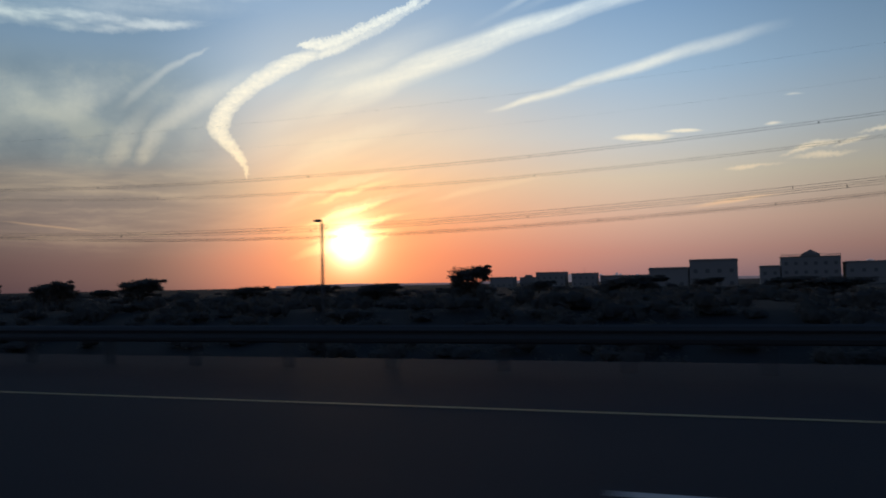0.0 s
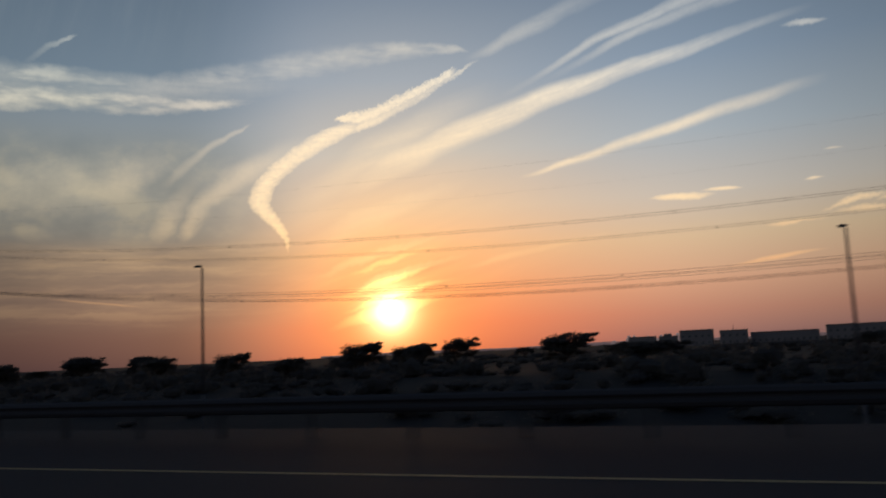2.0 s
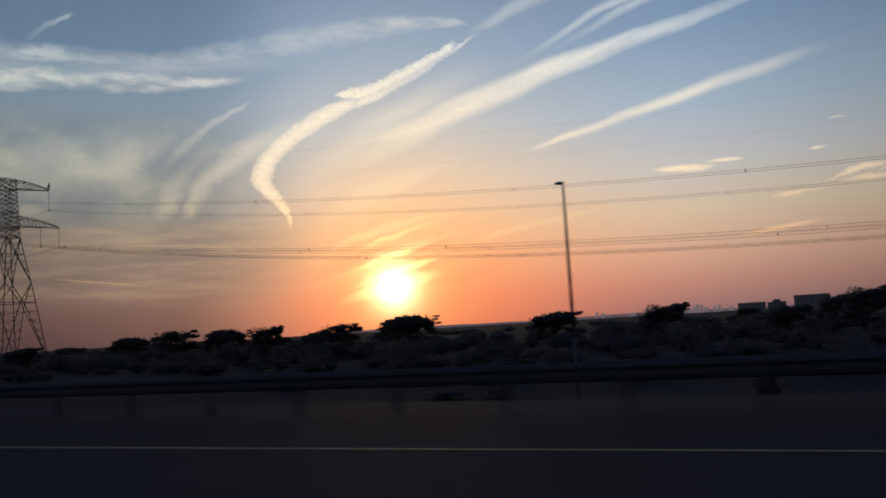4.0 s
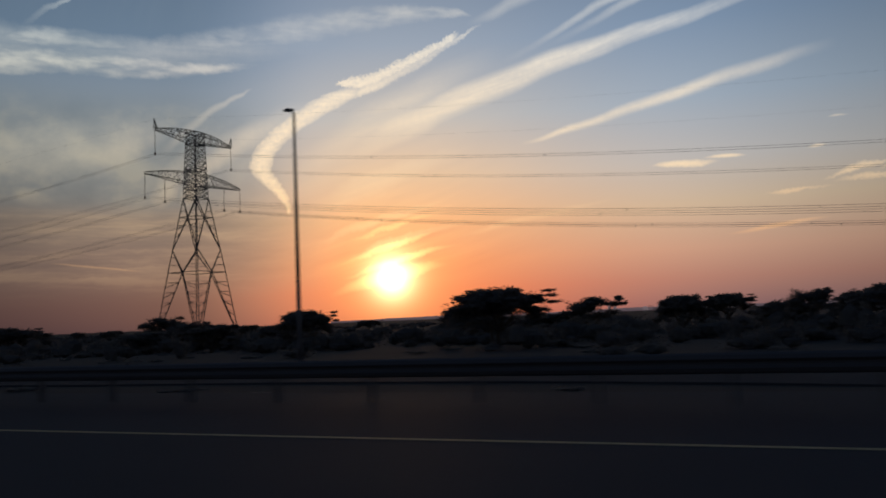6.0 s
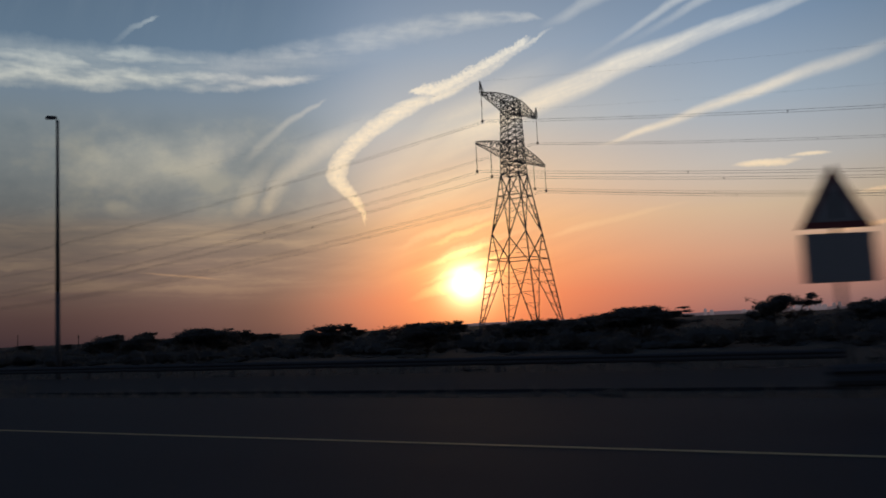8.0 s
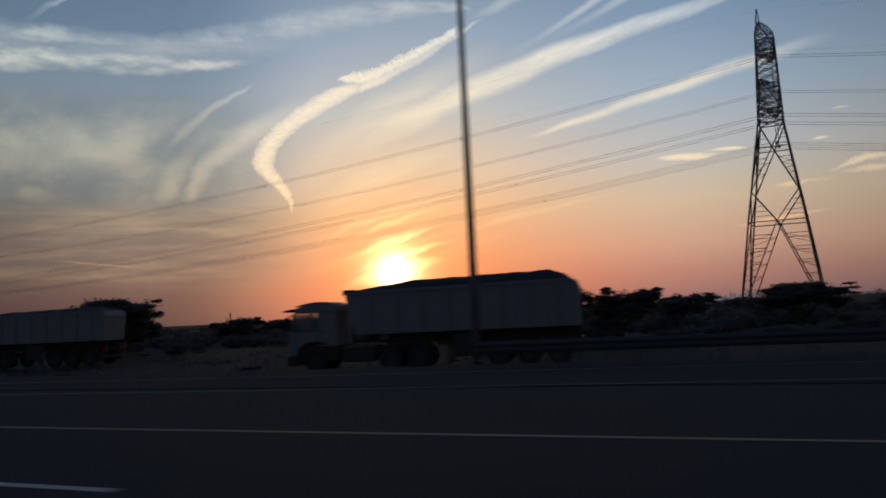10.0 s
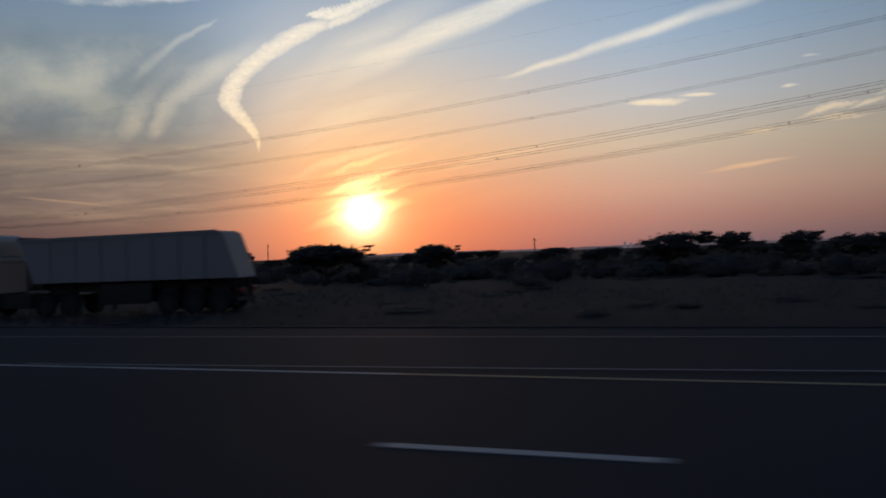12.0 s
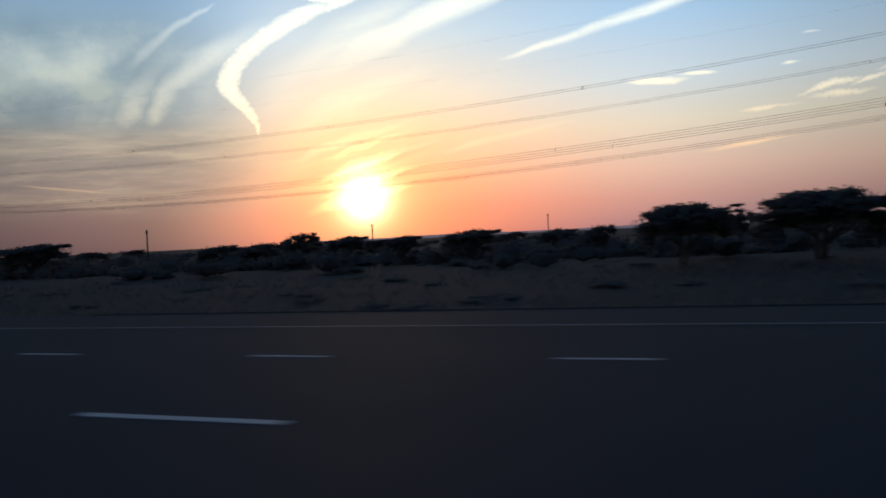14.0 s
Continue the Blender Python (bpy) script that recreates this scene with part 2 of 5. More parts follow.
masks = [
    # twisting trail that hangs down toward the sun, broken in two at a kink
    trail(EL, AZ, (7.2, 16.4), -40, 15, ((7.2, -33.42, .04, 0), (7.6, -33.5, .12, .7), (8.4, -33.7, .28, .9), (9.25, -34.27, .55, .92), (10.1, -35.0, .75, .92), (10.9, -35.35, .82, .92), (11.9, -35.0, .86, .9),
                                         (12.7, -34.35, .98, .88), (13.6, -33.25, 1.15, .86), (14.6, -31.7, 1.35, .84), (15.4, -30.3, 1.45, .84), (15.85, -29.3, 1.3, .8), (16.4, -28.6, .5, 0)), 0.35, .75, .55, ripple),
    trail(AZ, EL, (-30.1, -21.0), 10, 15, ((-30.1, 16.4, .05, 0), (-29.75, 16.5, .16, .9), (-29.0, 16.55, .4, .95), (-27.8, 16.6, .52, .92), (-26.1, 17.3, .46, .92), (-24.8, 17.85, .42, .92), (-23.4, 18.45, .4, .9), (-22.25, 18.98, .34, .9), (-21.5, 19.4, .3, .85), (-21.0, 19.6, .1, 0)), 0.28, .7, .75, ripple),
    trail(AZ, EL, (-29.6, -19.3), 10, 15, ((-29.6, 15.7, .2, 0), (-28.2, 15.95, .34, .75), (-26.0, 16.85, .4, .6), (-23.0, 18.25, .34, .5), (-20.6, 19.5, .2, .55), (-19.3, 20.1, .1, 0)), 0.3, 1.0, .5, ripple),
    trail(AZ, EL, (-31.0, 3.5), 10, 15, ((-31.0, 11.3, .7, 0), (-27.0, 12.95, 1.3, .34), (-22.7, 14.65, 1.22, .64), (-16.0, 16.82, 1.02, .84), (-10.1, 18.32, .74, .76), (-4.0, 19.5, .55, .55), (3.5, 20.7, .25, 0)), 0.15, 1.35, 0, fibre),
    trail(AZ, EL, (-18.0, 7.0), 10, 20, ((-18.0, 17.6, .3, 0), (-12.0, 20.3, .4, .42), (-6.6, 21.95, .5, .55), (-1.5, 23.05, .7, .4), (7.0, 24.5, .8, 0)), 0.2, 1.6, 0, fibre),
    trail(AZ, EL, (-17.0, 6.0), 5, 15, ((-17.0, 11.9, .15, 0), (-14.5, 12.5, .32, .6), (-10.5, 13.45, .48, .74), (-4.5, 14.8, .6, .64), (0.5, 15.7, .6, .32), (4.0, 16.2, .45, 0)), 0.12, 1.9, 0, fibre),
    trail(AZ, EL, (-15.0, 6.0), 10, 20, ((-15.0, 18.4, .3, 0), (-10.0, 20.3, .4, .3), (-5.0, 21.7, .55, .42), (0.0, 22.6, .7, .3), (6.0, 23.6, .6, 0)), 0.25, 1.6, 0, fibre),
    trail(AZ, EL, (-20.5, -7.0), 10, 20, ((-20.5, 20.2, .3, 0), (-17.5, 21.3, .65, .34), (-13.5, 22.8, .75, .24), (-7.0, 24.4, .6, 0)), 0.3, 1.5, 0, fibre),
    trail(AZ, EL, (-34.0, -18.0), 5, 20, ((-34.0, 10.5, .8, 0), (-29.0, 13.0, 1.6, .22), (-24.0, 15.6, 1.5, .25), (-18.0, 18.0, .9, 0)), 0.3, 1.2, 0, fibre),
    # high bands
    trail(AZ, EL, (-70.0, -35.2), 10, 15, ((-70.0, 17.0, 1.3, .5), (-52.9, 17.1, 1.1, .78), (-50.5, 17.05, 1.0, .86), (-48.0, 17.35, .95, .8), (-44.4, 17.2, .85, .78), (-41.5, 17.2, .7, .56), (-38.8, 17.3, .46, .5), (-37.0, 17.5, .32, .42), (-35.2, 17.65, .12, 0)), 0.55, 1.3, .15, shred),
    trail(AZ, EL, (-70.0, -40.0), 10, 15, ((-70.0, 18.2, 1.3, .4), (-52.9, 18.0, .95, .66), (-49.6, 18.4, .9, .66), (-46.5, 18.5, .75, .42), (-43.8, 18.3, .7, .36), (-41.8, 17.8, .5, .3), (-40.0, 17.5, .3, 0)), 0.55, 1.4, .12, shred),
    trail(AZ, EL, (-44.5, -20.0), 10, 15, ((-44.5, 17.7, .5, 0), (-42.5, 18.1, .9, .26), (-38.7, 18.9, 1.1, .3), (-34.8, 19.65, 1.2, .3), (-30.7, 20.35, 1.1, .34), (-26.6, 20.88, .9, .4), (-23.1, 21.0, .62, .46), (-21.0, 20.95, .34, .4), (-20.0, 20.75, .1, 0)), 0.7, 1.8, 0, shred),
    trail(AZ, EL, (-70.0, -30.0), 10, 15, ((-70.0, 17.9, 1.8, .3), (-49.0, 17.8, 1.5, .34), (-42.0, 18.0, 1.3, .3), (-36.0, 18.8, 1.2, .16), (-30.0, 19.6, .8, 0)), 0.9, 1.1, 0, level),
    trail(AZ, EL, (-50.6, -47.1), 10, 15, ((-50.6, 18.9, .3, 0), (-49.2, 20.05, .3, .2), (-48.3, 20.55, .2, .4), (-47.6, 20.95, .14, .46), (-47.1, 21.15, .06, 0)), 0.2, 1.0, .3),
    trail(AZ, EL, (-42.0, -35.8), 5, 15, ((-42.0, 11.8, .3, 0), (-41.0, 12.6, .6, .12), (-39.0, 14.25, .42, .2), (-37.6, 15.1, .3, .25), (-36.4, 15.75, .2, .22), (-35.8, 16.1, .1, 0)), 0.25, 1.6),
    trail(EL, AZ, (8.0, 15.4), -45, 15, ((8.0, -40.5, .3, 0), (8.7, -40.2, .8, .22), (9.7, -39.75, 1.0, .27), (10.7, -39.1, 1.4, .28), (12.1, -37.15, 1.9, .32), (13.5, -35.1, 2.4, .3), (15.4, -32.2, 1.6, 0)), .9, 2.2),
    trail(EL, AZ, (7.9, 13.0), -50, 15, ((7.9, -42.0, .3, 0), (8.7, -41.8, 1.0, .2), (9.8, -41.3, 1.1, .18), (10.8, -40.8, 1.1, .14), (13.0, -39.3, .6, 0)), .7, 1.7),
    # pale billows
    trail(AZ, EL, (-54.0, -40.5), 5, 15, ((-54.0, 10.8, .5, 0), (-51.5, 11.2, 1.8, .2), (-48.2, 11.7, 2.2, .3), (-46.3, 11.7, 2.2, .24), (-43.5, 12.6, 1.7, .18), (-40.5, 13.6, .6, 0)), 1.2, 1.4, 0, mottle),
    trail(AZ, EL, (-49.3, -46.4), 5, 15, ((-49.3, 11.2, .5, 0), (-48.2, 11.8, 1.2, .22), (-47.4, 11.6, 1.1, .2), (-46.4, 11.2, .5, 0)), 0.9, 1.6),
    trail(AZ, EL, (-52.5, -48.5), 5, 15, ((-52.5, 10.6, .3, 0), (-51.2, 10.9, .9, .2), (-50.2, 10.7, .8, .18), (-48.5, 10.2, .3, 0)), 0.9, 1.6),
    trail(AZ, EL, (-51.2, -48.3), 0, 15, ((-51.2, 8.6, .2, 0), (-50.2, 8.75, .7, .1), (-49.4, 8.6, .6, .09), (-48.3, 8.5, .2, 0)), 0.6, 1.5),
    trail(AZ, EL, (-48.9, -43.0), 0, 15, ((-48.9, 4.45, .05, 0), (-47.5, 4.33, .09, .3), (-44.5, 4.02, .09, .3), (-43.0, 3.88, .05, 0)), 0.05),
    # small clouds low in the north-west
    trail(AZ, EL, (-8.2, -3.6), 5, 15, ((-8.2, 9.75, .08, 0), (-7.2, 9.75, .24, .8), (-5.0, 9.65, .28, .8), (-3.6, 9.7, .08, 0)), 0.25, 1.0, .15),
    trail(AZ, EL, (-4.8, -1.9), 5, 15, ((-4.8, 9.95, .05, 0), (-3.8, 9.98, .15, .7), (-2.6, 9.95, .14, .7), (-1.9, 9.9, .05, 0)), 0.1, 1.0, .1),
    trail(AZ, EL, (-1.0, 3.4), 0, 15, ((-1.0, 7.3, .08, 0), (0.2, 7.28, .2, .5), (1.6, 7.35, .16, .32), (3.4, 7.4, .06, 0)), .4, 1.4, .3),
    trail(AZ, EL, (2.4, 6.8), 0, 15, ((2.4, 7.8, .08, 0), (3.6, 8.15, .24, .42), (4.6, 8.45, .3, .55), (5.8, 8.5, .22, .4), (6.8, 8.5, .08, 0)), .5, 1.4, .4),
    trail(AZ, EL, (3.0, 7.6), 0, 15, ((3.0, 7.65, .08, 0), (4.2, 7.75, .24, .3), (5.6, 7.75, .26, .42), (7.6, 7.8, .08, 0)), .5, 1.4, .4),
    trail(AZ, EL, (5.6, 8.2), 0, 15, ((5.6, 8.1, .06, 0), (6.4, 8.35, .16, .4), (7.2, 8.55, .2, .45), (8.2, 8.7, .06, 0)), .3, 1.3, .5),
    trail(AZ, EL, (7.0, 11.5), 0, 15, ((7.0, 8.9, .06, 0), (8.2, 9.05, .18, .4), (9.6, 9.2, .22, .36), (11.5, 9.3, .06, 0)), .4, 1.3, .5),
    trail(AZ, EL, (1.2, 4.3), 10, 15, ((1.2, 19.75, .05, 0), (2.2, 19.8, .24, .4), (3.4, 19.7, .2, .4), (4.3, 19.7, .05, 0)), 0.3, 1.2, .2),
    trail(AZ, EL, (1.7, 3.1), 5, 15, ((1.7, 9.95, .04, 0), (2.3, 10.0, .14, .6), (3.1, 10.0, .04, 0)), 0.1),
    trail(AZ, EL, (3.0, 4.4), 5, 15, ((3.0, 11.7, .04, 0), (3.6, 11.75, .1, .35), (4.4, 11.7, .04, 0)), 0.1),
    trail(AZ, EL, (-3.6, 3.0), 0, 10, ((-3.6, 4.75, .08, 0), (-1.5, 5.0, .2, .5), (0.6, 5.25, .2, .55), (3.0, 5.45, .06, 0)), 0.1, 1.4),
    # thin bright cloud over the sun
    trail(AZ, EL, (-32.0, -22.5), 0, 15, ((-32.0, 5.3, .15, 0), (-30.0, 6.2, .36, .35), (-27.5, 6.95, .42, .45), (-24.9, 7.6, .3, .3), (-22.5, 8.2, .1, 0)), 0.7, 1.2, .2, fibre),
    trail(AZ, EL, (-29.5, -20.0), 0, 15, ((-29.5, 4.4, .15, 0), (-27.4, 5.2, .4, .6), (-25.2, 5.8, .4, .55), (-20.0, 6.9, .1, 0)), 0.7, 1.2, .2, fibre),
    trail(AZ, EL, (-32.0, -20.0), 0, 15, ((-32.0, 7.9, .6, 0), (-29.5, 9.0, 1.0, .25), (-26.0, 10.2, 1.0, .25), (-20.0, 11.9, .4, 0)), 0.9, 1.2, .2, fibre),
    trail(AZ, EL, (-22.0, -10.0), 0, 15, ((-22.0, 5.6, .1, 0), (-19.0, 6.3, .3, .3), (-15.0, 7.0, .25, .25), (-10.0, 7.7, .1, 0)), 0.3, 1.2, .1, fibre),
]
cloud = masks[0]
for m in masks[1:]:
    cloud = ma("MAXIMUM", cloud, m)
cloud = ma("MULTIPLY", cloud, ma("ADD", 0.76, ma("MULTIPLY", fine, 0.48)), clamp=True)
lit = ramp(ma("DIVIDE", EL, 30.0), [(0.0, lin(222, 132, 96)), (0.17, lin(238, 186, 140)), (0.27, lin(246, 214, 172)), (0.34, lin(246, 224, 194)),
                                    (0.5, lin(242, 230, 212)), (0.66, lin(218, 221, 222)), (0.85, lin(180, 192, 206))])
lit = mixc(near_sun, lit, mixc(1.0, lit, (1.12, 1.05, 0.95), "MULTIPLY"))
lit = mixc(step(ma("MULTIPLY", AZ, -1.0), 41.0, 47.0), lit, mixc(1.0, lit, (0.72, 0.78, 0.8), "MULTIPLY"))
sky = mixc(cloud, sky, lit)


def brighter(mask, reach, gain, colour):
    return tint(ma("MULTIPLY", ma("MULTIPLY", mask, ma("POWER", 2.71828, ma("DIVIDE", ANG, -reach))), gain), colour)


wisps = [
    trail(AZ, EL, (-30.5, -23.0), 0, 15, ((-30.5, 3.9, .1, 0), (-28.6, 4.55, .26, .4), (-26.6, 5.15, .34, 1), (-24.6, 5.7, .22, .7), (-23.0, 6.1, .08, 0)), 0.5, 1.2, .25),
    trail(AZ, EL, (-30.0, -21.5), 0, 15, ((-30.0, 2.9, .1, 0), (-28.2, 3.55, .28, .5), (-26.0, 4.2, .38, 1), (-23.8, 4.75, .26, .7), (-21.5, 5.2, .08, 0)), 0.5, 1.2, .25),
    trail(AZ, EL, (-29.5, -22.5), 0, 15, ((-29.5, 5.6, .1, 0), (-27.6, 6.2, .25, .6), (-25.6, 6.8, .25, .6), (-22.5, 7.5, .08, 0)), 0.5, 1.2, .25),
    trail(AZ, EL, (-31.0, -22.5), 0, 15, ((-31.0, 1.9, .2, 0), (-28.8, 2.6, .5, .55), (-26.0, 3.2, .7, .6), (-24.0, 3.6, .45, .5), (-22.5, 3.9, .1, 0)), 0.5, 1.0, .2),
]
wisp = wisps[0]
for m in wisps[1:]:
    wisp = ma("MAXIMUM", wisp, m)


def add(a, b):
    return mixc(1.0, a, b, "ADD")


sky = add(add(sky, tint(core, (1.0, 0.86, 0.52))), add(tint(ring, (1.0, 0.70, 0.22)), tint(wide, (1.0, 0.56, 0.18))))
sky = add(sky, brighter(wisp, 2.6, 1.5, (1.0, 0.74, 0.24)))
sky = add(sky, tint(bloom, (1.0, 0.88, 0.55)))
sky = add(sky, tint(disc, (1.0, 0.8, 0.5)))
bg = nd(wt, "ShaderNodeBackground", Strength=1.0)
wt.links.new(sky, bg.inputs["Color"])
nishita = wt.nodes.new("ShaderNodeTexSky")
nishita.sky_type, nishita.sun_disc = "NISHITA", False
nishita.sun_elevation, nishita.sun_rotation = radians(SUN_EL), radians(SUN_AZ)
bg2 = nd(wt, "ShaderNodeBackground", Strength=0.004)
wt.links.new(nishita.outputs[0], bg2.inputs["Color"])
both = wt.nodes.new("ShaderNodeAddShader")
wt.links.new(bg.outputs[0], both.inputs[0])
wt.links.new(bg2.outputs[0], both.inputs[1])
wo = wt.nodes.new("ShaderNodeOutputWorld")
wt.links.new(both.outputs[0], wo.inputs["Surface"])

sun_data = bpy.data.lights.new("sun", "SUN")
sun_data.energy, sun_data.angle, sun_data.color = 0.08, radians(8.0), (1.0, 0.62, 0.34)
sun = new("sun", sun_data)
sun.matrix_world = look(sun_dir * 300, (0, 0, 0))

# ---- materials ----
def material(name, colours, scale=1.0, rough=0.8, metal=0.0, bump=0.0, bump_scale=None, spec=0.3, vary=0.0, stretch=(1, 1, 1), detail=6.0, thin=0.0):
    m = bpy.data.materials.new(name)
    m.use_nodes = True
    t = m.node_tree
    b = t.nodes["Principled BSDF"]
    tc = t.nodes.new("ShaderNodeTexCoord")
    mp = t.nodes.new("ShaderNodeMapping")
    mp.inputs["Scale"].default_value = stretch
    t.links.new(tc.outputs["Object"], mp.inputs[0])
    v = mp.outputs[0]
    big = grain(v, scale * 0.13, 4.0, tree=t)
    small = grain(v, scale, detail, tree=t)
    mixed = ma("ADD", ma("MULTIPLY", big, 0.5), ma("MULTIPLY", small, 0.5), tree=t)
    if vary:
        info = t.nodes.new("ShaderNodeObjectInfo")
        mixed = ma("ADD", mixed, ma("MULTIPLY", ma("SUBTRACT", info.outputs["Random"], 0.5, tree=t), vary, tree=t), tree=t)
    n = len(colours)
    c = ramp(mixed, [(0.36 + 0.28 * i / max(n - 1, 1), col) for i, col in enumerate(colours)], tree=t)
    t.links.new(c, b.inputs["Base Color"])
    b.inputs["Metallic"].default_value = metal
    b.inputs["Specular IOR Level"].default_value = spec
    r = ma("ADD", rough - 0.08, ma("MULTIPLY", small, 0.16, tree=t), clamp=True, tree=t)
    t.links.new(r, b.inputs["Roughness"])
    if bump:
        bn = nd(t, "ShaderNodeBump", Strength=bump, Distance=0.02)
        t.links.new(grain(v, bump_scale or scale * 3, 6.0, tree=t), bn.inputs["Height"])
        t.links.new(bn.outputs[0], b.inputs["Normal"])
    if thin:
        tr, mx = t.nodes.new("ShaderNodeBsdfTranslucent"), t.nodes.new("ShaderNodeMixShader")
        t.links.new(c, tr.inputs["Color"])
        mx.inputs[0].default_value = thin
        t.links.new(b.outputs[0], mx.inputs[1])
        t.links.new(tr.outputs[0], mx.inputs[2])
        t.links.new(mx.outputs[0], t.nodes["Material Output"].inputs["Surface"])
    return m


M_ASPHALT = material("asphalt", [(.029, .03, .032), (.038, .04, .043), (.049, .051, .055)], 0.8, 0.8, bump=.5, bump_scale=60, spec=.026, stretch=(.25, 1, 1))
M_ASPHALT_OLD = material("ramp_asphalt", [(.036, .036, .037), (.046, .046, .047), (.057, .056, .056)], 0.7, 0.86, bump=.5, bump_scale=60, spec=.018, stretch=(.3, 1, 1))
M_WORN = material("worn_road_paint", [(.08, .08, .08), (.2, .2, .2), (.28, .28, .28)], 2.5, 0.8, bump=.3, spec=.2)
M_WHITE = material("road_paint_white", [(.28, .27, .245), (.42, .405, .37), (.52, .5, .46)], 7, 0.7, bump=.3, spec=.3)
M_YELLOW = material("road_paint_yellow", [(.16, .12, .05), (.26, .2, .085), (.33, .26, .115)], 7, 0.7, bump=.3, spec=.3)
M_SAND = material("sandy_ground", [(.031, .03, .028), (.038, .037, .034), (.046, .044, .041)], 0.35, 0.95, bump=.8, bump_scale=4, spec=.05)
M_GRASS = material("dry_grass", [(.1, .096, .087), (.125, .12, .108), (.15, .143, .128)], 0.8, 0.9, spec=.1, thin=.5)
M_LEAF = material("acacia_leaf", [(.088, .084, .074), (.11, .105, .092), (.135, .128, .112)], 1.2, 0.85, spec=.1, vary=.25, thin=.5)
M_SCRUB = material("scrub_leaf", [(.095, .089, .079), (.115, .108, .096), (.138, .13, .115)], 0.3, 0.92, spec=.05, thin=.5)
M_BARK = material("bark", [(.03, .024, .018), (.06, .048, .036), (.09, .075, .058)], 5, 0.92, bump=.8, spec=.1, stretch=(1, 1, .3))
M_GALV = material("galvanised_steel", [(.03, .03, .031), (.045, .046, .047), (.065, .066, .066)], 3, 0.85, metal=.1, bump=.1, spec=.4)
M_POLE = material("painted_pole_steel", [(.05, .05, .05), (.075, .075, .075), (.1, .1, .1)], 2, 0.7, metal=.3, spec=.35, stretch=(1, 1, .2))
M_LATTICE = material("weathered_lattice_steel", [(.05, .048, .046), (.07, .068, .065), (.1, .096, .092)], .6, 0.8, metal=.3, spec=.25)
M_WIRE = material("aluminium_wire", [(.1, .1, .105), (.14, .14, .145)], 1, 0.7, metal=.3, spec=.2)
M_PORCELAIN = material("brown_porcelain", [(.06, .035, .025), (.1, .06, .04)], 3, 0.3, spec=.5)
M_LENS = material("lamp_lens", [(.35, .36, .37), (.45, .46, .47)], 3, 0.25, spec=.5)
M_CAB = material("white_cab_paint", [(.2, .2, .2), (.3, .3, .3), (.38, .38, .38)], 1.3, 0.42, spec=.45)
M_BODY = material("grey_tipper_paint", [(.1, .097, .09), (.15, .145, .135), (.2, .195, .185)], 1.1, 0.6, bump=.15, spec=.3, stretch=(1, 1, .5))
M_BODY_PALE = material("pale_tipper_paint", [(.22, .21, .195), (.29, .28, .26), (.35, .335, .31)], 1.1, 0.6, bump=.15, spec=.3, stretch=(1, 1, .5))
M_CAB_PALE = material("clean_white_cab_paint", [(.22, .215, .2), (.3, .29, .275), (.36, .35, .33)], 1.3, 0.42, spec=.45)
M_TARP = material("dark_tarpaulin", [(.02, .021, .023), (.035, .036, .038), (.055, .055, .055)], 1.6, 0.8, bump=.6, bump_scale=3, spec=.2)
M_RUBBER = material("tyre_rubber", [(.014, .014, .014), (.022, .022, .022), (.04, .038, .035)], 5, 0.9, bump=.3, spec=.15)
M_CHASSIS = material("chassis_paint", [(.02, .019, .018), (.035, .032, .03), (.06, .05, .042)], 2, 0.8, bump=.3, spec=.2)
M_RIM = material("wheel_rim_steel", [(.03, .03, .03), (.06, .058, .055)], 4, 0.75, metal=.1, spec=.2)
M_CHROME = material("dull_metal", [(.08, .08, .08), (.14, .14, .14)], 4, 0.5, metal=.6, spec=.5)
M_REDLAMP = material("red_lens", [(.25, .012, .01), (.32, .02, .015)], 4, 0.25, spec=.5)
M_PLASTER = material("villa_plaster", [(.2, .18, .16), (.26, .235, .21), (.31, .28, .25)], .25, 0.92, bump=.2, spec=.1, vary=.2)
M_ROOF = material("roof_finish", [(.12, .1, .09), (.17, .14, .12), (.22, .19, .165)], .4, 0.9, spec=.1)
M_FRAME = material("window_frame", [(.17, .155, .14), (.22, .2, .18)], 3, 0.5, spec=.3)
# air haze over the far towers is put in as a faint pink emission
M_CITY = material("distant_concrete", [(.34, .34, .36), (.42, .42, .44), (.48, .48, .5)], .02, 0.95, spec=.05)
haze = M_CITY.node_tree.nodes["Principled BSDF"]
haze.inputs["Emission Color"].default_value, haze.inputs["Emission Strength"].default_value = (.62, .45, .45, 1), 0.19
M_SIGN_BACK = material("sign_sheet_metal", [(.2, .2, .21), (.27, .27, .28)], 2, 0.55, metal=.5, spec=.4)
M_SIGN_WHITE = material("sign_face_white", [(.2, .19, .175), (.27, .26, .24)], 2, 0.45, spec=.4)
M_SIGN_RED = material("sign_border_red", [(.14, .03, .028), (.2, .04, .035)], 2, 0.45, spec=.4)
M_SIGN_BLACK = material("sign_black", [(.012, .012, .012), (.02, .02, .02)], 2, 0.5, spec=.3)


def glass(name, colour, rough=.06):
    m = bpy.data.materials.new(name)
    m.use_nodes = True
    t = m.node_tree
    b = t.nodes["Principled BSDF"]
    tc = t.nodes.new("ShaderNodeTexCoord")
    b.inputs["Base Color"].default_value = (*colour, 1)
    b.inputs["Transmission Weight"].default_value = 0.85
    b.inputs["IOR"].default_value = 1.05
    t.links.new(ma("ADD", rough, ma("MULTIPLY", grain(tc.outputs["Object"], 3, tree=t), .05, tree=t), tree=t), b.inputs["Roughness"])
    return m


M_GLASS = glass("tinted_glass", (.55, .6, .6))
M_DARKGLASS = material("dark_window_glass", [(.1, .095, .09), (.15, .14, .13)], .5, 0.3, spec=.3)


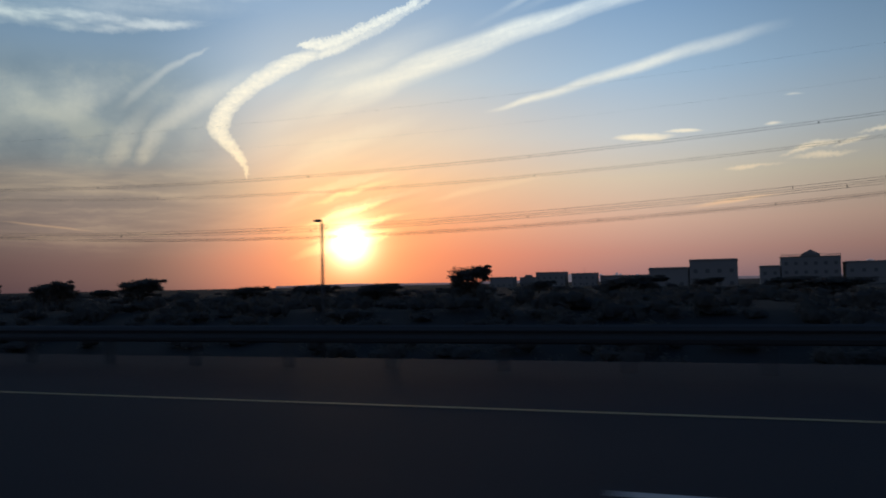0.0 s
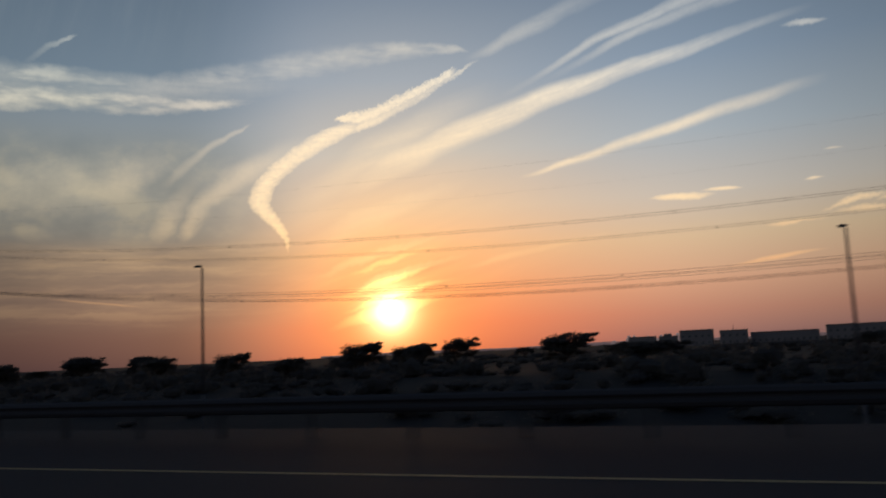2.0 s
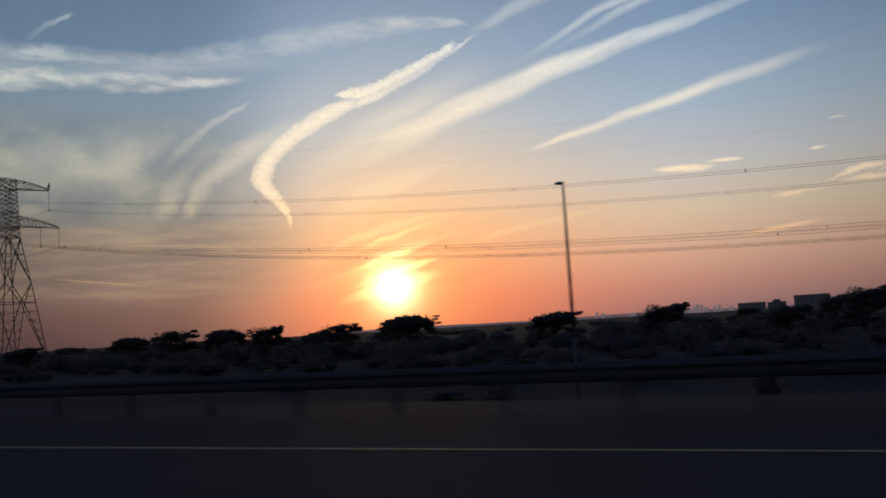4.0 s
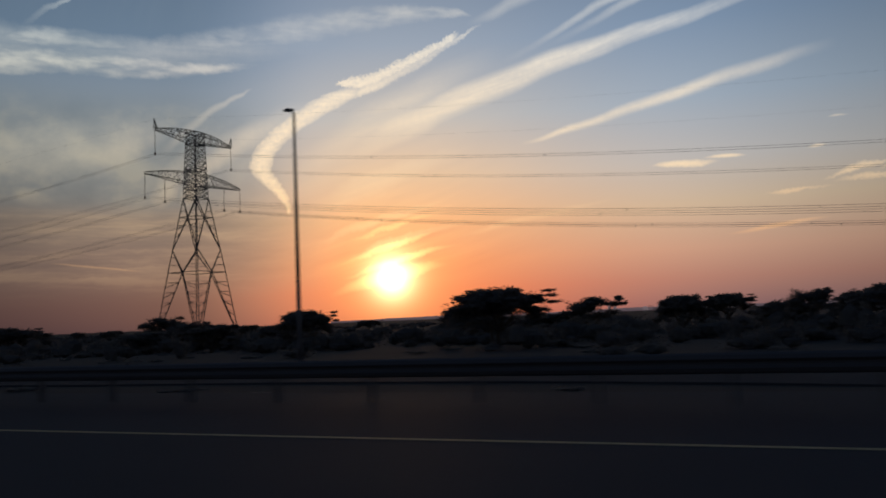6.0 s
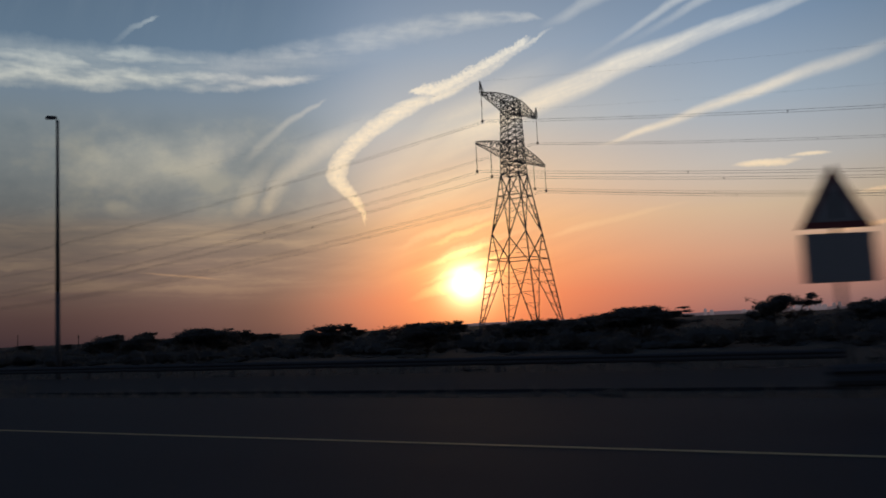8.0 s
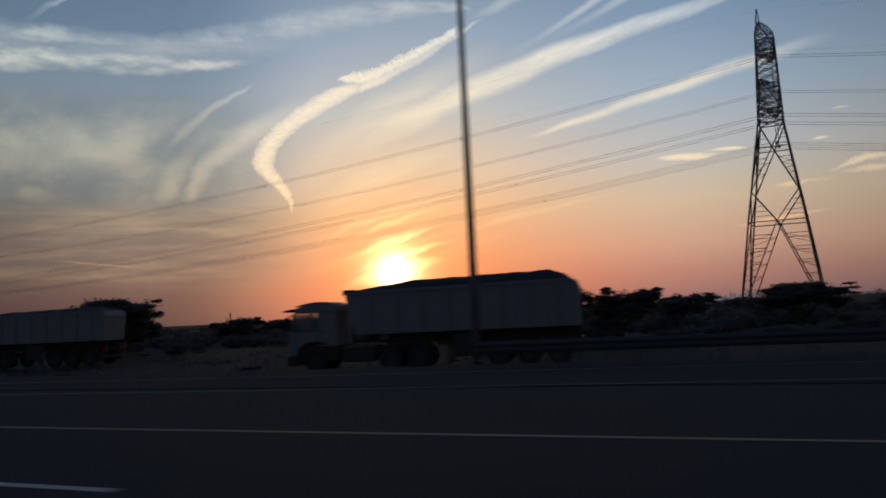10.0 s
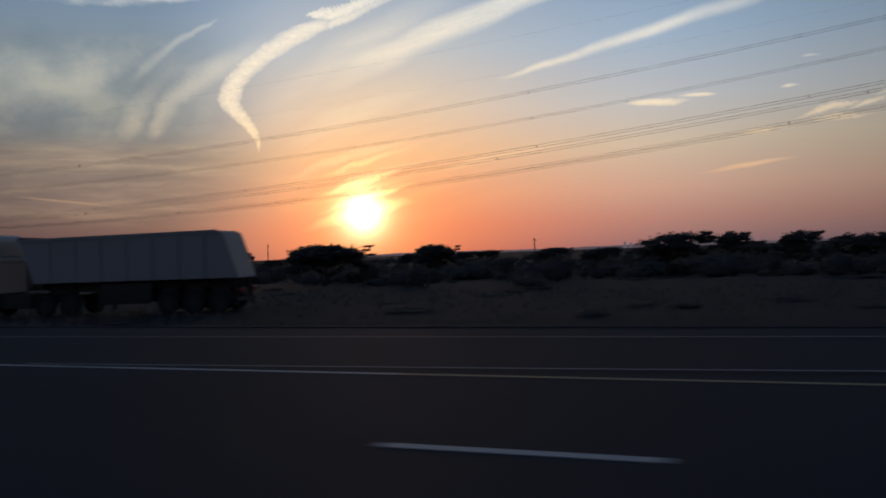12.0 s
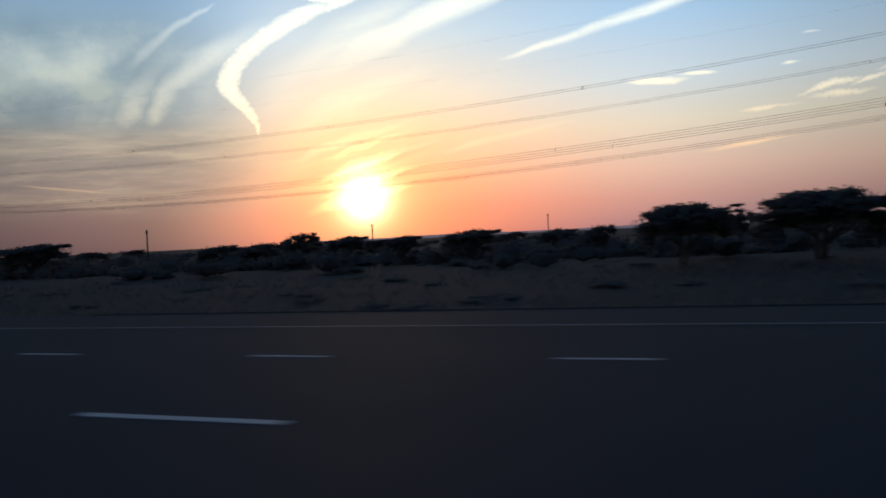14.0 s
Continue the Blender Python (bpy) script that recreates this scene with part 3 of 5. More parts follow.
# ---- mesh helpers ----
def obj(name, bm, mat, parent=None, label="", smooth=False):
    me = bpy.data.meshes.new(name)
    bm.normal_update()
    bm.to_mesh(me)
    bm.free()
    me.materials.append(mat)
    if smooth:
        for p in me.polygons:
            p.use_smooth = True
    ob = new(name, me)
    if parent is not None:
        ob.parent = parent
    if label:
        ob["label"] = label
    return ob


def part(name, bm, mat, parent, label="", smooth=False):
    return obj(name, bm, mat, parent, label, smooth)


def raw(name, verts, faces, mat, parent=None, label=""):
    me = bpy.data.meshes.new(name)
    me.from_pydata(verts, [], faces)
    me.materials.append(mat)
    me.update()
    ob = new(name, me)
    if parent is not None:
        ob.parent = parent
    if label:
        ob["label"] = label
    return ob


def twin(ob, parent, m):
    """Another piece on the same mesh."""
    o = new(ob.name.split(".")[0], ob.data)
    o.parent = parent
    o.matrix_basis = m
    return o


def root(name, label, category, group="", kind="", at=None):
    e = new(name)
    e.empty_display_size = 0.3
    if at is not None:
        e.matrix_basis = at
    return tagged(e, label, category, group, kind)


def box(bm, x0, x1, y0, y1, z0, z1, bevel=0.0):
    vs = [bm.verts.new((x, y, z)) for z in (z0, z1) for y in (y0, y1) for x in (x0, x1)]
    fs = [bm.faces.new([vs[i] for i in q]) for q in ((0, 2, 3, 1), (4, 5, 7, 6), (0, 1, 5, 4), (2, 6, 7, 3), (0, 4, 6, 2), (1, 3, 7, 5))]
    if bevel:
        edges = {e for f in fs for e in f.edges}
        bmesh.ops.bevel(bm, geom=list(edges), offset=bevel, segments=2, affect="EDGES", profile=.5)
    return bm


def prism(bm, profile, y0, y1, bevel=0.0):
    """A side outline (x, z) given thickness across y."""
    a = [bm.verts.new((x, y0, z)) for x, z in profile]
    b = [bm.verts.new((x, y1, z)) for x, z in profile]
    fs = [bm.faces.new(a), bm.faces.new(b[::-1])]
    n = len(a)
    for i in range(n):
        fs.append(bm.faces.new((a[i], b[i], b[(i + 1) % n], a[(i + 1) % n])))
    bmesh.ops.recalc_face_normals(bm, faces=fs)
    if bevel:
        edges = {e for f in fs for e in f.edges}
        bmesh.ops.bevel(bm, geom=list(edges), offset=bevel, segments=2, affect="EDGES", profile=.5)
    return bm


def tube(bm, a, b, r0, r1, n=8):
    a, b = Vector(a), Vector(b)
    q = (b - a).to_track_quat("Z", "Y")
    rings = []
    for p, r in ((a, r0), (b, r1)):
        rings.append([bm.verts.new(p + q @ Vector((r * math.cos(2 * math.pi * i / n), r * math.sin(2 * math.pi * i / n), 0))) for i in range(n)])
    for i in range(n):
        j = (i + 1) % n
        bm.faces.new((rings[0][i], rings[0][j], rings[1][j], rings[1][i]))
    bm.faces.new(rings[0][::-1])
    bm.faces.new(rings[1])
    return bm


def beam(bm, a, b, w):
    """An angle-iron bar as a thin square bar."""
    a, b = Vector(a), Vector(b)
    q = (b - a).to_track_quat("Z", "Y")
    c = [Vector((sx * w / 2, sy * w / 2, 0)) for sx, sy in ((-1, -1), (1, -1), (1, 1), (-1, 1))]
    lo = [bm.verts.new(a + q @ v) for v in c]
    hi = [bm.verts.new(b + q @ v) for v in c]
    for i in range(4):
        j = (i + 1) % 4
        bm.faces.new((lo[i], lo[j], hi[j], hi[i]))
    bm.faces.new(lo[::-1])
    bm.faces.new(hi)


# ---- ground ----
def ramp_right(x):
    """Right edge line of the slip road."""
    return float(np.interp(-x, (0, 170, 213, 260, 306, 352, 398, 416, 435, 450, 467, 490, 520, 2000),
                           (47, 46, 41, 35, 29, 23, 17.6, 15.8, 14.6, 13.9, 12.95, 12.05, 11.9, 11.9)))


def ramp_left(x):
    return float(np.interp(-x, (0, 352, 398, 411, 430, 449, 468, 477), (43, 19.0, 14.0, 13.0, 11.8, 10.85, 9.45, 8.9)))


def low_ground(x):
    return float(np.interp(-x, (-300, 28, 74, 121, 169, 213, 260, 420, 3000), (-9.0, -8.4, -7.0, -5.4, -4.0, -2.4, -1.15, -1.0, -1.0)))


def ramp_z(x):
    return float(np.interp(-x, (213, 260, 306, 380), (low_ground(x), -1.1, -0.6, -0.0))) if x < -213 else low_ground(x)


def ground_z(x, y):
    if y < 15.2:
        return -0.06
    g, r = low_ground(x), ramp_right(x)
    rz = ramp_z(x)
    if r - 6 > 19:
        ys = (15.2, min(15.2 + 2.2 * abs(rz) + 1, r - 6), r - 6, r + 2.5, r + 4.5)
        zs = (-0.06, rz - .06, rz - .06, rz - .06, g)
    else:
        k = max(15.2, r + 2.6)
        ys = (15.2, k, k + 1e-3, k + 2e-3, k + 4.5)
        zs = (-0.06, min(rz, 0) - .06, min(rz, 0) - .06, min(rz, 0) - .06, g)
    z = float(np.interp(y, ys, zs))
    if y > 60:
        z += (min(-2.2, -1.6) - g) * float(np.clip((y - 60) / 45, 0, 1))
    if y > ys[-1]:
        z += 0.18 * noise.noise((x * .06, y * .06, 0)) + 0.07 * noise.noise((x * .3, y * .3, 2))
    return z


gx = [-4600, -3600, -2800, -2200, -1700, -1300, -1000] + list(range(-880, 130, 8)) + [160, 220, 300, 500, 900, 1600, 2600, 3600, 4600]
gy = [-4600, -3000, -1500, -600, -200, -60, -20, 0, 15.2] + [15.2 + 1.3 * i for i in range(1, 24)] + [47 + 3 * i for i in range(1, 26)] + [135, 160, 200, 260, 350, 500, 750, 1100, 1700, 2600, 3600, 4800]
gv = [(x, y, ground_z(x, y)) for y in gy for x in gx]
nx = len(gx)
gf = [(j * nx + i, j * nx + i + 1, (j + 1) * nx + i + 1, (j + 1) * nx + i) for j in range(len(gy) - 1) for i in range(nx - 1)]
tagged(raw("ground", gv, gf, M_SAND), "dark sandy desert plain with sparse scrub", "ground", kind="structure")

# ---- motorway ----
bm = bmesh.new()
box(bm, -1800, 700, -16, 14.6, -0.3, 0.0)
road = tagged(obj("road", bm, M_ASPHALT), "dark asphalt motorway with several lanes", "road", kind="structure")

rx = list(range(60, -560, -6))
rv, rf = [], []
for i, x in enumerate(rx):
    right, left = ramp_right(x) + 2.4, max(min(ramp_right(x) - 5.2, 40), 14.6)
    z = ramp_z(x) if left > 14.7 else 0.0
    right = max(right, left + .05)
    rv += [(x, left, z + .02), (x, right, z + .02), (x, left, z - .4), (x, right, z - .4)]
    if i:
        a, b = 4 * (i - 1), 4 * i
        rf += [(a, a + 1, b + 1, b), (a + 1, a + 3, b + 3, b + 1), (a, b, b + 2, a + 2)]
slip = tagged(raw("slip_road", rv, rf, M_ASPHALT_OLD), "asphalt slip road joining the motorway", "road", kind="structure")


def strip(xs, mid, half, z, name, mat, parent):
    v, f = [], []
    for i, x in enumerate(xs):
        v += [(x, mid(x) - half, z(x)), (x, mid(x) + half, z(x))]
        if i:
            f.append((2 * i - 2, 2 * i - 1, 2 * i + 1, 2 * i))
    return raw(name, v, f, mat, parent)


PAINT = 0.006
strip((700, -470), lambda x: 8.92, .06, lambda x: PAINT, "edge_line", M_YELLOW, road)
strip((-470, -501.2), lambda x: 8.92, .06, lambda x: PAINT, "edge_line", M_WHITE, road)
strip(list(range(-372, -478, -4)), ramp_left, .035, lambda x: PAINT + .02 if ramp_left(x) > 14.5 else PAINT + .022, "gore_line", M_WORN, road)
strip(list(range(-372, -540, -4)) + [-1800], ramp_right, .035, lambda x: PAINT + .024, "edge_line", M_WORN, slip)
dash_bm = bmesh.new()
box(dash_bm, 0.16, 2.25, -.062, .062, 0, PAINT)
dash = None
for k in range(-40, 88):
    m = Matrix.Translation((-509.1 + 8.06 * (62 - k), 5.57, 0))
    if dash is None:
        dash = part("lane_dash", dash_bm, M_WHITE, road)
        dash.matrix_basis = m
    else:
        twin(dash, road, m)
short_bm = bmesh.new()
box(short_bm, 0, 1.1, -.036, .036, 0, PAINT)
short = None
for k in range(75):
    m = Matrix.Translation((-505.4 - 4.03 * k, 8.92, 0))
    if short is None:
        short = part("short_dash", short_bm, M_WHITE, road)
        short.matrix_basis = m
    else:
        twin(short, road, m)
# chevrons in the nose of the junction
for k in range(0, 9):
    tip = -414.75 - 6.15 * k
    y0, y1 = 9.1, ramp_left(tip - 1.2) - .25
    if y1 - y0 < .5:
        continue
    ym, w = (y0 + y1) / 2 + .1, 1.45
    back = 1.42 * (y1 - y0) / 3.5
    pts = [(tip, ym), (tip - back * .75, y1), (tip - back * .75 - w, y1), (tip - w, ym), (tip - back - w, y0), (tip - back, y0)]
    b = bmesh.new()
    lo = [b.verts.new((x, y, 0.002)) for x, y in pts]
    hi = [b.verts.new((x, y, PAINT + .0)) for x, y in pts]
    for q in ((0, 1, 2, 3), (0, 3, 4, 5)):
        b.faces.new([hi[i] for i in q])
    for i in range(6):
        b.faces.new((lo[i], lo[(i + 1) % 6], hi[(i + 1) % 6], hi[i]))
    part("chevron", b, M_WORN, road)


# ---- crash barriers ----
def guardrail(path, label, spacing=2.0):
    ob = root("guardrail", label, "guardrail", "crash barriers", at=Matrix.Translation(path[0]))
    o = Vector(path[0])
    profile = [(.0, .75), (-.05, .72), (-.08, .66), (-.02, .61), (-.02, .58), (-.08, .53), (-.05, .47), (.0, .44), (.012, .44), (-.035, .475), (-.062, .53), (.0, .585), (.0, .605), (-.062, .66), (-.035, .715), (.012, .75)]
    n = len(profile)
    v, f = [], []
    for i, p in enumerate(path):
        v += [(p[0] - o.x, p[1] - o.y + dy, p[2] - o.z + dz) for dy, dz in profile]
        if i:
            a, b = n * (i - 1), n * i
            f += [(a + j, a + (j + 1) % n, b + (j + 1) % n, b + j) for j in range(n)]
    f += [tuple(range(n)), tuple(range(len(v) - n, len(v)))[::-1]]
    raw("rail", v, f, M_GALV, ob, "dull galvanised W-shaped rail")
    total = 0.0
    b = bmesh.new()
    box(b, -.03, .03, .02, .13, -.5, .72)
    post = None
    for p, q in zip(path, path[1:]):
        p, q = Vector(p), Vector(q)
        d = (q - p).length
        for i in range(max(1, int(d / spacing))):
            m = Matrix.Translation(p.lerp(q, i * spacing / d) - o)
            if post is None:
                post = part("post", b, M_GALV, ob)
                post.matrix_basis = m
            else:
                twin(post, ob, m)
    return ob


guardrail([(30 - 12 * i, 12.75, 0.0) for i in range(29)] + [(-311.5, 12.9, -.12)], "long galvanised steel guardrail beside the motorway shoulder")
guardrail([(x, ramp_right(x) + 2.1, ramp_z(x) - .12) for x in range(-312, -401, -6)], "galvanised steel guardrail along the slip road")

# ---- lamp posts ----
def lamp_post(m):
    ob = root("street_lamp", "tall grey steel street lamp with one arm", "street lamp", "lamps along the slip road", at=m)
    b = bmesh.new()
    tube(b, (0, 0, 0), (0, 0, 5), .15, .125, 12)
    tube(b, (0, 0, 4.98), (0, 0, 15.0), .125, .075, 12)
    part("pole", b, M_POLE, ob, smooth=True)
    b = bmesh.new()
    box(b, -.25, .25, -.25, .25, .3, .34, .01)
    for sx in (-.19, .19):
        for sy in (-.19, .19):
            tube(b, (sx, sy, .34), (sx, sy, .42), .02, .02, 6)
    part("base_plate", b, M_POLE, ob)
    b = bmesh.new()
    tube(b, (0, 0, 14.9), (-.06, -.1, 15.1), .05, .045, 8)
    tube(b, (-.06, -.1, 15.1), (-.12, -.2, 15.14), .045, .04, 8)
    part("arm", b, M_POLE, ob)
    b = bmesh.new()
    prism(b, [(-.3, 0), (.3, .02), (.33, .09), (.2, .16), (-.2, .14), (-.3, .07)], -.15, .15, .03)
    head = part("lamp_head", b, M_POLE, ob)
    head.matrix_basis = pose(-.17, -.3, 15.05, 0, 0, 58)
    b = bmesh.new()
    box(b, -.25, .1, -.11, .11, -.035, .01, .01)
    part("lens", b, M_LENS, head, "clear lamp lens")
    b = bmesh.new()
    box(b, -.07, .07, -.16, -.12, 1.0, 1.5, .01)
    part("hatch", b, M_POLE, ob)
    return ob


first = None
for x, y, top in ((-28.3, 51.6, 6.2), (-74.4, 52.4, 7.7), (-120.8, 52.4, 9.2), (-168.8, 52.3, 10.5), (-213.0, 41.0, 11.2), (-259.6, 40.7, 14.2), (-305.8, 35.7, 14.7), (-352, 30.5, 14.6), (-398, 25.1, 14.7)):
    m = Matrix.Translation((x, y, top - 15.2))
    if first is None:
        first = lamp_post(m)
    else:
        copy_thing(first, m)

# ---- warning sign ----
def warning_sign():
    s = root("warning_sign", "triangular warning sign over a square plate, seen against the light", "road sign", at=pose(-311.3, 14.8, -.1, 0, 0, 28))
    b = bmesh.new()
    tube(b, (0, .04, -.3), (0, .04, 3.75), .045, .045, 12)
    part("post", b, M_GALV, s, smooth=True)
    def tri(r, y0, y1, z):
        b = bmesh.new()
        pts = [(-r * .866, z - r / 2), (r * .866, z - r / 2), (0, z + r)]
        return prism(b, pts, y0, y1)
    part("triangle", tri(.72, -.02, 0.0, 3.2), M_SIGN_RED, s, "red-bordered triangle")
    part("triangle_face", tri(.5, -.026, -.018, 3.2), M_SIGN_WHITE, s, "dull white triangle field")
    b = bmesh.new()
    box(b, -.03, .03, -.032, -.024, 3.0, 3.45)
    part("symbol", b, M_SIGN_BLACK, s, "black symbol")
    b = bmesh.new()
    box(b, -.6, .6, -.02, 0, 1.95, 2.76, .01)
    p = part("plate", b, M_SIGN_WHITE, s, "dull rectangular plate")
    for z in (2.2, 2.55, 3.1):
        b = bmesh.new()
        box(b, -.4, .4, 0.0, .03, z, z + .05)
        part("bracket", b, M_GALV, s)


warning_sign()

# ---- pylons and power lines ----
PX, PY, PG = -390.0, 188.7, -2.6


def pylon(at):
    ob = root("pylon", "tall weathered steel lattice pylon with two pairs of crossarms", "pylon", "pylons", at=at)
    levels = [(0, 8.3), (21.0, 5.5), (41.5, 2.5), (61.0, 1.8)]

    def bar(b, a, c, w):
        beam(b, a, c, w * 1.2)

    def half(z):
        return float(np.interp(z, [a for a, _ in levels], [b for _, b in levels]))

    def corner(i, z):
        h = half(z)
        return Vector(((-h, h, h, -h)[i], (-h, -h, h, h)[i], z))

    for i in range(4):
        b = bmesh.new()
        for z0, z1 in ((0, 21), (21, 41.5), (41.5, 61)):
            bar(b, corner(i, z0), corner(i, z1), .21 if z0 < 41 else .16)
        box(b, corner(i, 0).x - .6, corner(i, 0).x + .6, corner(i, 0).y - .6, corner(i, 0).y + .6, -.6, .15)
        part("leg", b, M_LATTICE, ob)
    for i in range(4):
        j = (i + 1) % 4
        b = bmesh.new()

        def mid(z):
            return (corner(i, z) + corner(j, z)) / 2
        # lower panels: large crossing diagonals with secondary bars
        for zb, zm, zt in ((0.2, 20.0, 26.5), (26.5, 36.0, 41.5)):
            bar(b, corner(i, zb), mid(zm), .16)
            bar(b, corner(j, zb), mid(zm), .16)
            bar(b, mid(zm), corner(i, zt), .18)
            bar(b, mid(zm), corner(j, zt), .18)
            bar(b, corner(i, zm), corner(j, zm), .16)
            n = 7 if zb < 1 else 4
            for s in (i, j):
                for k in range(1, n):
                    z = zb + (zm - zb) * k / n
                    on = corner(s, zb).lerp(mid(zm), k / n)
                    bar(b, corner(s, z), on, .085)
                    bar(b, corner(s, zb + (zm - zb) * (k - .5) / n), on, .075)
                for k in range(1, 3):
                    z = zm + (zt - zm) * k / 3
                    bar(b, corner(s, z), mid(zm).lerp(corner(s, zt), k / 3), .08)
        # upper body: fine criss-cross
        for k in range(13):
            z0, z1 = 41.5 + k * 1.5, 41.5 + (k + 1) * 1.5
            bar(b, corner(i, z0), corner(j, z1), .11)
            bar(b, corner(j, z0), corner(i, z1), .11)
            bar(b, corner(i, z0), mid(z1), .07)
            bar(b, corner(j, z0), mid(z1), .07)
        for z in (41.5, 44.5, 50.0, 57.5, 61.0):
            bar(b, corner(i, z), corner(j, z), .16)
        part("bracing", b, M_LATTICE, ob)
    # arms along y: (reach, tip height, lower root, upper root)
    for name, reach, tip, zl, zu in (("lower_crossarm", 19.3, 46.5, 45.5, 48.9), ("upper_crossarm", 15.5, 59.2, 58.0, 61.0)):
        for s in (-1, 1):
            b = bmesh.new()
            end = Vector((0, s * reach, tip))
            h0 = 1.9
            n = 9
            ch = []
            for sx in (-1, 1):
                lo = [Vector((sx * h0, s * h0, zl)).lerp(end + Vector((sx * .15, 0, -.2)), k / n) for k in range(n + 1)]
                hi = [Vector((sx * h0, s * h0, zu)).lerp(end + Vector((sx * .12, 0, .25)), k / n) for k in range(n + 1)]
                for k in range(n + 1):
                    bow = 0.55 * math.sin(math.pi * k / n)
                    hi[k].z += bow * .75
                    lo[k].z += bow * .1
                ch.append((lo, hi))
                for k in range(n):
                    bar(b, lo[k], lo[k + 1], .14)
                    bar(b, hi[k], hi[k + 1], .12)
                    bar(b, lo[k], hi[k + 1] if k % 2 else hi[k], .055)
                    bar(b, hi[k], lo[k + 1], .06)
            for k in range(n):
                for c in (0, 1):
                    bar(b, ch[0][c][k], ch[1][c][k], .055)
                    bar(b, ch[0][c][k], ch[1][c][k + 1], .055)
            arm = part(name, b, M_LATTICE, ob)
            if name == "upper_crossarm":
                b = bmesh.new()
                top = end + Vector((0, s * .2, 3.0))
                for sx in (-.35, .35):
                    for dy in (-.9, .0):
                        bar(b, end + Vector((sx, s * dy, .1)), top, .12)
                part("horn", b, M_LATTICE, arm)
            for y in ((reach - .1,) if name == "upper_crossarm" else (reach - .1, 12.0)):
                b = bmesh.new()
                z = tip - .2 - (0 if y > 15 else .25)
                tube(b, (0, s * y, z), (0, s * y, z - 6.6), .05, .05, 6)
                for k in range(22):
                    tube(b, (0, s * y, z - .9 - .23 * k), (0, s * y, z - 1.0 - .23 * k), .15, .06, 8)
                box(b, -.3, .3, s * y - .06, s * y + .06, z - 7.0, z - 6.3)
                part("insulator_string", b, M_PORCELAIN, ob, "brown insulator string")
    return ob


first = pylon(pose(PX, PY, PG, 0, 0, -3.5))
for x in (190, -1010):
    copy_thing(first, pose(x, PY, PG, 0, 0, -3.5))


def wire(name, label, y, z_top, sag, spans, r, group, dy=0.0):
    for x0, x1 in spans:
        v, f = [], []
        n, k = 60, 5
        for i in range(n + 1):
            u = i / n
            x = x0 + (x1 - x0) * u
            z = z_top - 4 * sag * u * (1 - u)
            v += [(x, y + r * math.cos(2 * math.pi * j / k), z + dy + r * math.sin(2 * math.pi * j / k)) for j in range(k)]
            if i:
                f += [((i - 1) * k + j, (i - 1) * k + (j + 1) % k, i * k + (j + 1) % k, i * k + j) for j in range(k)]
        line = tagged(raw(name, v, f, M_WIRE), label, "power line", group)
        if dy < 0:
            for i in range(1, 10):
                u = i / 10 + .02 * math.sin(3 * i + y)
                x, z = x0 + (x1 - x0) * u, z_top - 4 * sag * u * (1 - u)
                b = bmesh.new()
                box(b, x - .07, x + .07, y - .06, y + .06, z + dy - .05, z + dy + .55)
                part("spacer", b, M_WIRE, line)


SPANS = ((190, PX), (PX, -1010))
for y, z in ((-15.4, 49.6), (15.4, 49.6), (-19.2, 36.9), (19.2, 36.9), (-12.0, 36.7), (12.0, 36.7)):
    for dy in (-.2, .3):
        wire("power_line", "thin twin power line sagging between pylons", PY + y, z, 21.5, SPANS, .032, "power lines", dy)
for s in (-1, 1):
    wire("earth_wire", "very thin earth wire strung between pylon tops", PY + s * 15.7, 59.4, 17.0, SPANS, .008, "earth wires")


# ---- trucks ----
def wheel(parent, x, y, r=.52, w=.3):
    b = bmesh.new()
    n = 24
    prof = [(r * .58, -w / 2), (r * .9, -w / 2), (r, -w * .36), (r, w * .36), (r * .9, w / 2), (r * .58, w / 2)]
    rings = [[b.verts.new((rr * math.cos(2 * math.pi * i / n), yy, rr * math.sin(2 * math.pi * i / n))) for i in range(n)] for rr, yy in prof]
    for a, c in zip(rings, rings[1:] + rings[:1]):
        for i in range(n):
            b.faces.new((a[i], a[(i + 1) % n], c[(i + 1) % n], c[i]))
    bmesh.ops.recalc_face_normals(b, faces=b.faces)
    o = part("wheel", b, M_RUBBER, parent, smooth=False)
    o.matrix_basis = Matrix.Translation((x, y, r))
    b = bmesh.new()
    tube(b, (0, -w * .28, 0), (0, w * .28, 0), r * .59, r * .59, 20)
    tube(b, (0, -w * .42, 0), (0, w * .42, 0), r * .22, r * .22, 12)
    for i in range(8):
        a = 2 * math.pi * i / 8
        tube(b, (r * .36 * math.cos(a), -w * .33, r * .36 * math.sin(a)), (r * .36 * math.cos(a), w * .33, r * .36 * math.sin(a)), .025, .025, 6)
    part("rim", b, M_RIM, o, "bare steel rim")


